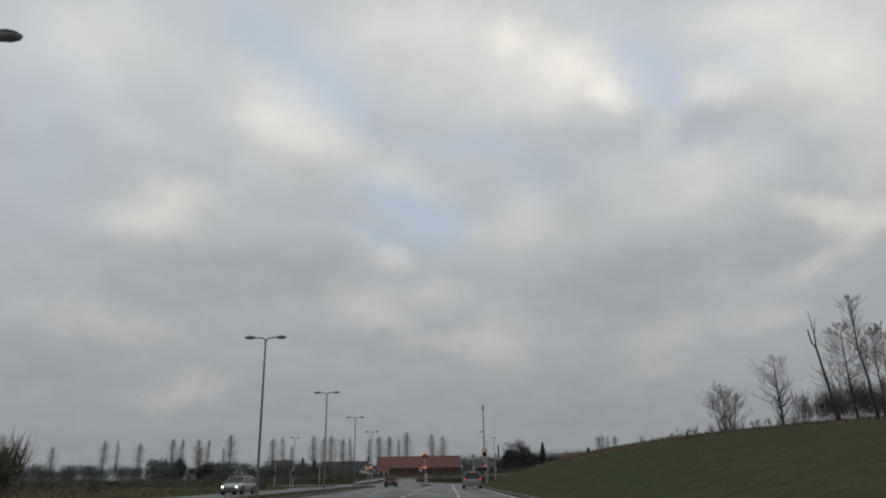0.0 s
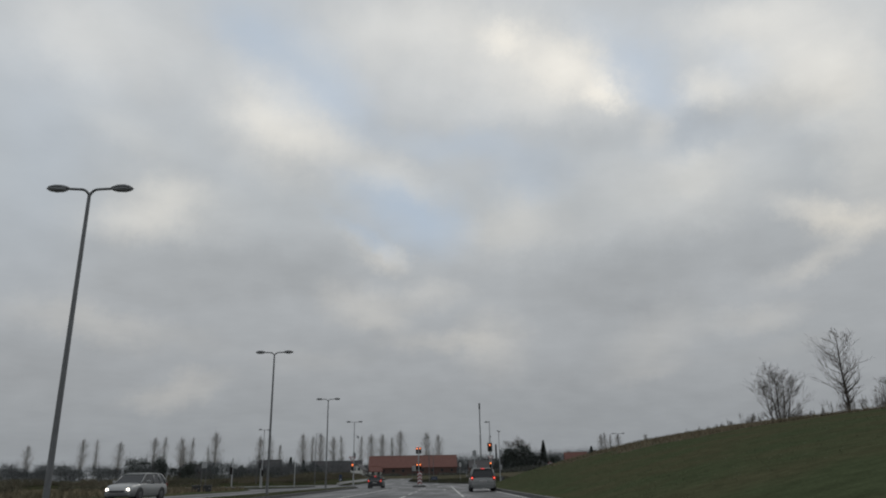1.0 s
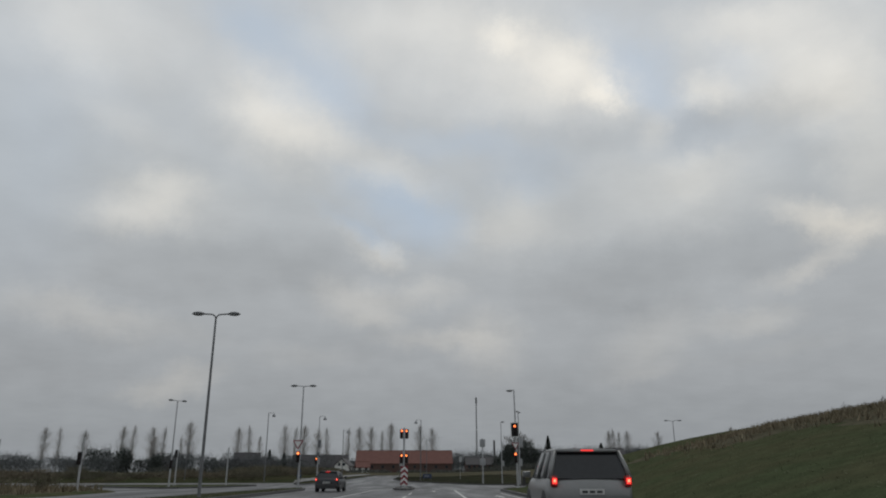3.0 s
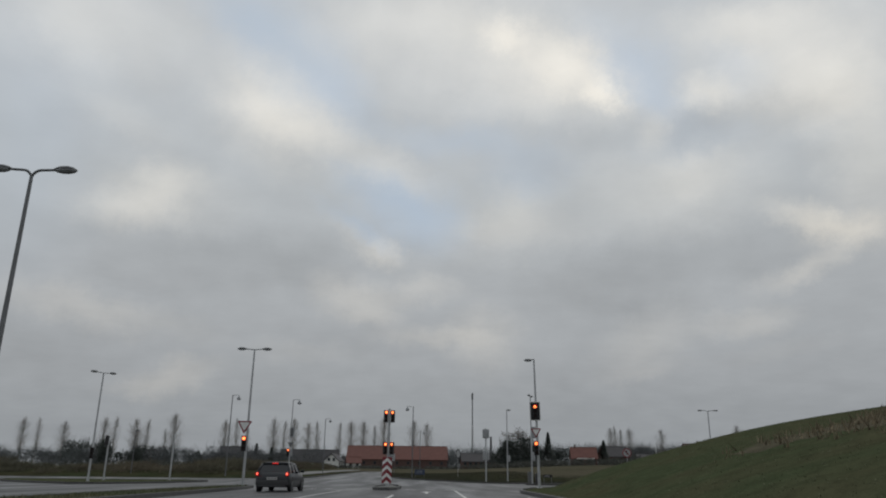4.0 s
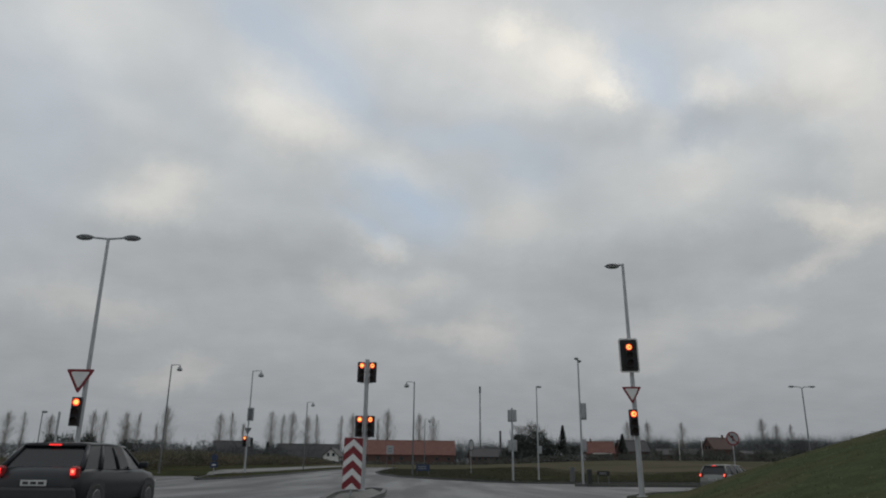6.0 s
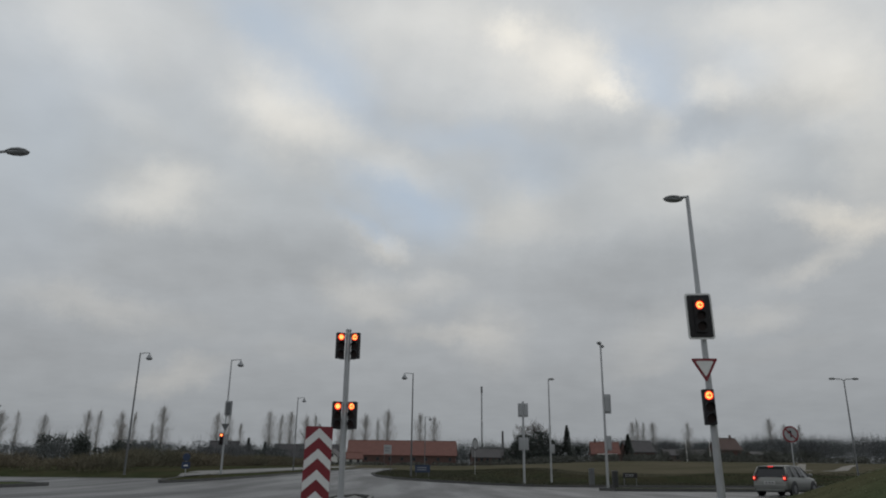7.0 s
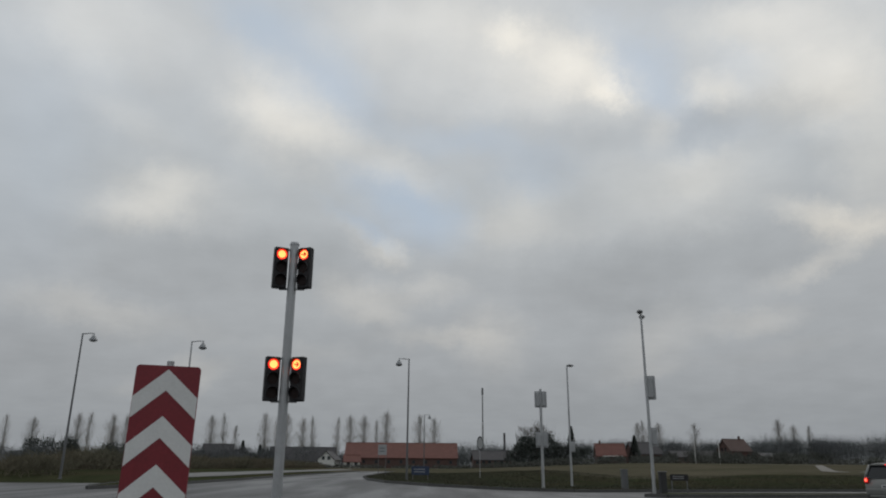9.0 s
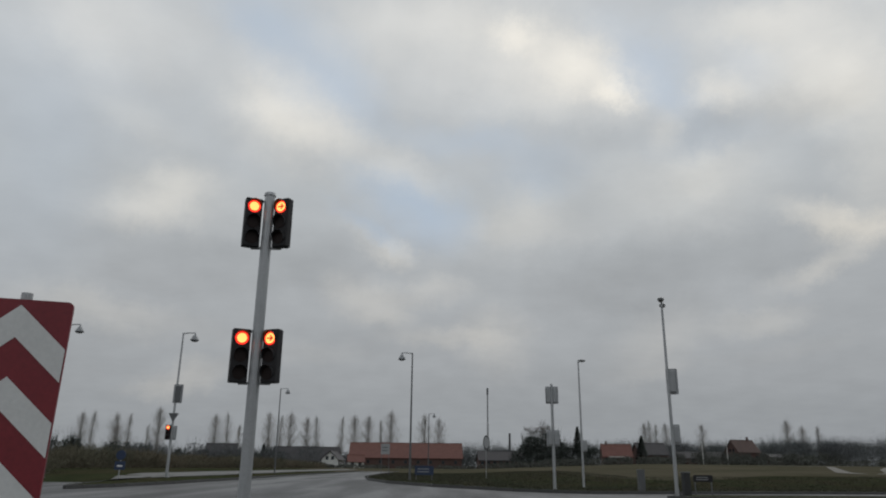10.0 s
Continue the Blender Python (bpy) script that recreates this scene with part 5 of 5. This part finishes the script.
for k in range(4):
    rngp = random.Random(40 + k)
    broad = k % 2
    t = thing("poplar", "tall slim bare poplar in a far row", "tree", pose(0, 0, 0), "row of poplars")
    wood, twigs = Sticks(), Sticks()
    wood.add(Vector((0, 0, 0)), Vector((0.2, 0, 9)), 0.26, 0.17, 6)
    wood.add(Vector((0.2, 0, 9)), Vector((0, 0, 21)), 0.17, 0.05, 5)
    for i in range(270 if broad else 170):
        u = rngp.random()
        z = 3.0 + 16.5 * u
        a = rngp.uniform(0, 2 * math.pi)
        reach = rngp.uniform(0.02, 1.0) ** 0.7 * (5.2 if broad else 3.4) * math.sin(math.pi * min(1.0, 0.12 + 0.84 * u)) ** 0.8
        p = Vector((0.1, 0, z))
        q = p + Vector((reach * math.cos(a), reach * math.sin(a), rngp.uniform(2.2, 5.0)))
        q.z = min(q.z, 23.0 - 0.9 * abs(reach) + rngp.uniform(-0.6, 0.6))
        twigs.add(p, q, 0.020, 0.012)
        for j in range(4):
            e = p.lerp(q, rngp.uniform(0.35, 1))
            twigs.add(e, e + Vector((rngp.gauss(0, 0.42), rngp.gauss(0, 0.42), rngp.uniform(0.6, 2.2))), 0.017, 0.011)
    wood.mesh("trunk", TWIG_HAZED, t)
    twigs.mesh("crown", TWIG_HAZED, t, "bare upright twigs")
    MODELS.append(t)
rngp = random.Random(12)
ROW = [(-157.9, 1, 1.00), (-150.4, 0, 1.02), (-142.8, 1, 1.00), (-139.7, 1, 0.80), (-136.3, 0, 1.00), (-123.2, 1, 1.10), (-125.3, 0, 0.70), (-97.5, 1, 1.00), (-90.6, 0, 1.02), (-84.6, 0, 0.80), (-71.9, 1, 1.05), (-65.8, 0, 1.02), (-59.7, 1, 1.00), (-53.4, 1, 1.00), (-48.1, 0, 0.95), (-36.7, 0, 0.95), (-30.6, 1, 1.00), (-24.2, 1, 1.00), (-18.6, 0, 0.96), (-13.3, 1, 1.06), (2.5, 1, 1.02), (9.4, 1, 0.98), (107.1, 1, 0.82), (109.3, 0, 0.84), (113.3, 0, 0.82), (118.0, 1, 0.84), (133.2, 1, 0.80), (177.6, 1, 0.92), (183.9, 1, 0.80), (187.8, 0, 0.76), (-202, 1, 1.0), (-193, 0, 1.0), (-232, 1, 0.9), (-262, 0, 0.95), (-270, 1, 1.0), (-300, 1, 0.95), (-176, 1, 0.9)]
fresh = [0, 0]
for x, broad, k in ROW:
    y = 466 + rngp.uniform(-6, 6)
    k *= rngp.uniform(1.0, 1.08)
    m = pose(x, y, ground_z(x, y), 0, 0, rngp.uniform(0, 360)) @ Matrix.Diagonal((k * rngp.uniform(0.95, 1.15), k, k, 1))
    if fresh[broad] < 2:
        MODELS[broad + 2 * fresh[broad]].matrix_world = m
        fresh[broad] += 1
    else:
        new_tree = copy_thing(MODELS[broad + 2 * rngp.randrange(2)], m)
        new_tree.matrix_world = m


def fir(x, y, h, r, label="dark pointed fir tree among the far houses"):
    rngf = random.Random(int(x * 10) + 3)
    t = thing("fir_tree", label, "tree", pose(x, y, ground_z(x, y) - 0.1), "far firs")
    wood, leaf = Sticks(), Sticks()
    wood.add(Vector((0, 0, 0)), Vector((0, 0, h * 0.95)), 0.2, 0.04, 5)
    for i in range(900):
        f = rngf.random() ** 0.8
        a = rngf.uniform(0, 2 * math.pi)
        q = r * (1 - f) * rngf.uniform(0.35, 1.05) + 0.05
        leaf.quad(Vector((q * math.cos(a), q * math.sin(a), h * (0.06 + 0.94 * f))), Vector((math.cos(a), math.sin(a), -0.4)) * 0.5, Vector((-math.sin(a), math.cos(a), 0.2)) * 0.3)
    wood.mesh("trunk", BARK, t)
    leaf.mesh("crown", FIR, t, "dark needles")
    return t


fir(61.9, 404, 14.5, 3.6)
fir(86.3, 402, 10.5, 3.2)
fir(-70, 420, 10.5, 2.4)
fir(-64, 425, 9.0, 2.2)
bare_tree("round bare tree behind the dark evergreens", 50.0, 418, 16, 0.3, 51, 0.55, 0.1, 6, 4, name="round_tree", min_r=0.03, mats=(TWIG, TWIG), group="field trees")
thicket("tree_clump", "dark clump of evergreen trees beyond the field", [(44.6, 410, 4.1, 13.7, 0.55, 900), (42.1, 410, 3.2, 10.1, 0.55, 500), (46.9, 410, 3.7, 12.9, 0.55, 500), (51.0, 410, 2.9, 14.8, 0.55, 560), (53.9, 410, 3.2, 14.0, 0.55, 520), (56.2, 410, 2.7, 10.6, 0.55, 360), (38.5, 410, 2.9, 7.3, 0.55, 300), (59.1, 410, 2.9, 8.4, 0.55, 300), (65.9, 410, 2.9, 7.8, 0.55, 300), (69.1, 410, 3.2, 7.3, 0.55, 300)], EVERGREEN, 13, "trees", 0.6, 0.1)

spots = [(-141 + rng.uniform(-9, 9), 408 + rng.uniform(-4, 6), rng.uniform(2.5, 4.5), rng.uniform(8, 13), 0.6, 230) for k in range(13)]
spots += [(-120 + rng.uniform(-7, 6), 408 + rng.uniform(-4, 6), rng.uniform(2.2, 3.6), rng.uniform(6.5, 10.5), 0.6, 210) for k in range(9)]
spots += [(rng.uniform(-108, -50), 408 + rng.uniform(-4, 6), rng.uniform(2.0, 3.2), rng.uniform(4, 8), 0.6, 190) for k in range(16)]
thicket("tree_clump", "dark rounded trees behind the far hedge", spots, EVERGREEN, 23, "trees", 0.45, 0.15)

# ---- grass ----


def blades(name, label, area, n, h, mat, seed, keep, lean=0.35, wide=0.03):
    """Tufts of upright grass over an area x0, x1, y0, y1 where keep(x, y, off) holds."""
    r = np.random.RandomState(seed)
    px, py = r.uniform(area[0], area[1], n), r.uniform(area[2], area[3], n)
    pz, off = land(px, py)
    ok = keep(px, py, off)
    s = Sticks()
    for x, y, z in zip(px[ok], py[ok], pz[ok]):
        for k in range(4):
            a, b = r.uniform(0, 2 * math.pi), r.uniform(0.5, 1.2) * h
            c = Vector((x + r.normal(0, 0.12), y + r.normal(0, 0.12), z - 0.03))
            tip = c + Vector((r.normal(0, lean) * b, r.normal(0, lean) * b, b))
            u = Vector((math.cos(a), math.sin(a), 0)) * wide * (0.6 + r.random_sample())
            i = len(s.v)
            s.v += [tuple(c - u), tuple(c + u), tuple(tip)]
            s.f.append((i, i + 1, i + 2))
    return tagged(s.mesh(name, mat), label, "grass", kind="stuff")


def zone(px, py):
    return inside_distance(px, py, HILL_ZONE) > 0


blades("bank_grass", "short wet green grass on the bank", (3, 45, 40, 135), 60000, 0.035, BLADES, 1, lambda x, y, o: zone(x, y) & (o > 0.3) & (o < 26), 1.0, 0.010)
blades("dry_bank_grass", "tall dry brown grass along the crest", (10, 70, 55, 130), 40000, 0.36, DRY, 2, lambda x, y, o: zone(x, y) & (np.sin(x * 91.7 + y * 57.3) * 0.5 + 0.5 < 0.8 * smooth(-2, 9, o - dry_from(x, y))), wide=0.03)
blades("verge_grass", "rough dark grass along the field edge", (-4, 90, 154, 225), 80000, 0.11, ROUGH, 3, lambda x, y, o: (~zone(x, y)) & (o > 0.3) & (o < 24), 0.9, 0.02)
blades("median_grass", "short grass on the median", (-11.6, -8.9, 30, 122), 5000, 0.10, BLADES, 4, lambda x, y, o: inside_distance(x, y, MEDIAN) > 0.25, wide=0.025)
blades("waste_grass", "dry brown grass on the waste ground", (-90, -19, 10, 130), 16000, 0.45, DRY, 5, lambda x, y, o: o > 0.8, wide=0.05)

# ---- paths and roadside boxes ----


def path(name, line, width, mat, label, lift=0.03):
    """A strip of paving that follows the ground along a line."""
    bm = bmesh.new()
    pts = [Vector((*p, 0)) for p in line]
    fine = []
    for a, b in zip(pts, pts[1:]):
        n = max(1, int((b - a).length / 1.5))
        fine += [a.lerp(b, k / n) for k in range(n)]
    fine.append(pts[-1])
    rows = []
    for i, p in enumerate(fine):
        d = (fine[min(i + 1, len(fine) - 1)] - fine[max(i - 1, 0)]).normalized()
        side = Vector((-d.y, d.x, 0)) * width / 2
        rows.append([bm.verts.new((q.x, q.y, z)) for q, z in [(p + side * k, ground_z(p.x + side.x * k, p.y + side.y * k) + lift) for k in (-1, -0.33, 0.33, 1)]])
    for a, b in zip(rows, rows[1:]):
        for k in range(3):
            bm.faces.new((a[k], a[k + 1], b[k + 1], b[k]))
    return tagged(part(name, bm, mat), label, "path", kind="structure")


path("pavement", [(-15.6, 154.5), (-14.9, 158), (-14.0, 168), (-14.4, 190), (-14.8, 205), (-14.9, 299)], 3.0, PAVING, "pale grey cycle path beyond the kerb")
path("field_path", [(106, 345), (115, 322), (80, 256), (62, 222), (57, 210)], 2.0, PATHWAY, "pale wet path winding over the field")
path("field_path", [(59, 208), (66, 217), (98, 270), (124, 310)], 2.0, PATHWAY, "pale wet path winding over the field")
plain_post(-22.9, 110, 3.5, "short pale signal post beside the opposite road", ((2.1, None, 0),))


def cabinet(x, y, w, h, turn):
    t = thing("utility_cabinet", "dark grey utility cabinet on the verge", "cabinet", at(x, y, turn), "utility cabinets")
    bm = bmesh.new()
    box(bm, (0, 0, h / 2), (w, 0.4, h), 0.02)
    part("body", bm, TRIM, t)
    bm = bmesh.new()
    box(bm, (0, 0, h + 0.02), (w + 0.08, 0.48, 0.05), 0.015)
    part("lid", bm, LAMP_GREY, t)
    bm = bmesh.new()
    box(bm, (w * 0.3, -0.215, h * 0.55), (0.03, 0.03, 0.14), 0.006)
    part("handle", bm, STEEL, t)


cabinet(-21.6, 92, 0.75, 0.55, 10)
cabinet(-20.7, 92.4, 0.75, 0.55, 10)
low_board(-23.3, 100, 0.55, 0.6, 2.7, BACKGREY, "pale grey back of a small road sign")


def pale_cabinet(x, y, w, h, mat, label):
    t = thing("utility_cabinet", label, "cabinet", at(x, y, 6), "utility cabinets")
    bm = bmesh.new()
    box(bm, (0, 0, h / 2), (w, 0.32, h), 0.015)
    part("body", bm, mat, t)
    bm = bmesh.new()
    box(bm, (0, 0, h + 0.02), (w + 0.05, 0.37, 0.04), 0.012)
    part("lid", bm, LAMP_GREY, t)


pale_cabinet(13.6, 157.7, 0.34, 1.12, LAMP_GREY, "slim grey utility cabinet on the field verge")
pale_cabinet(12.8, 148.3, 0.28, 0.95, TRIM, "small dark control box beside the lamp pole")
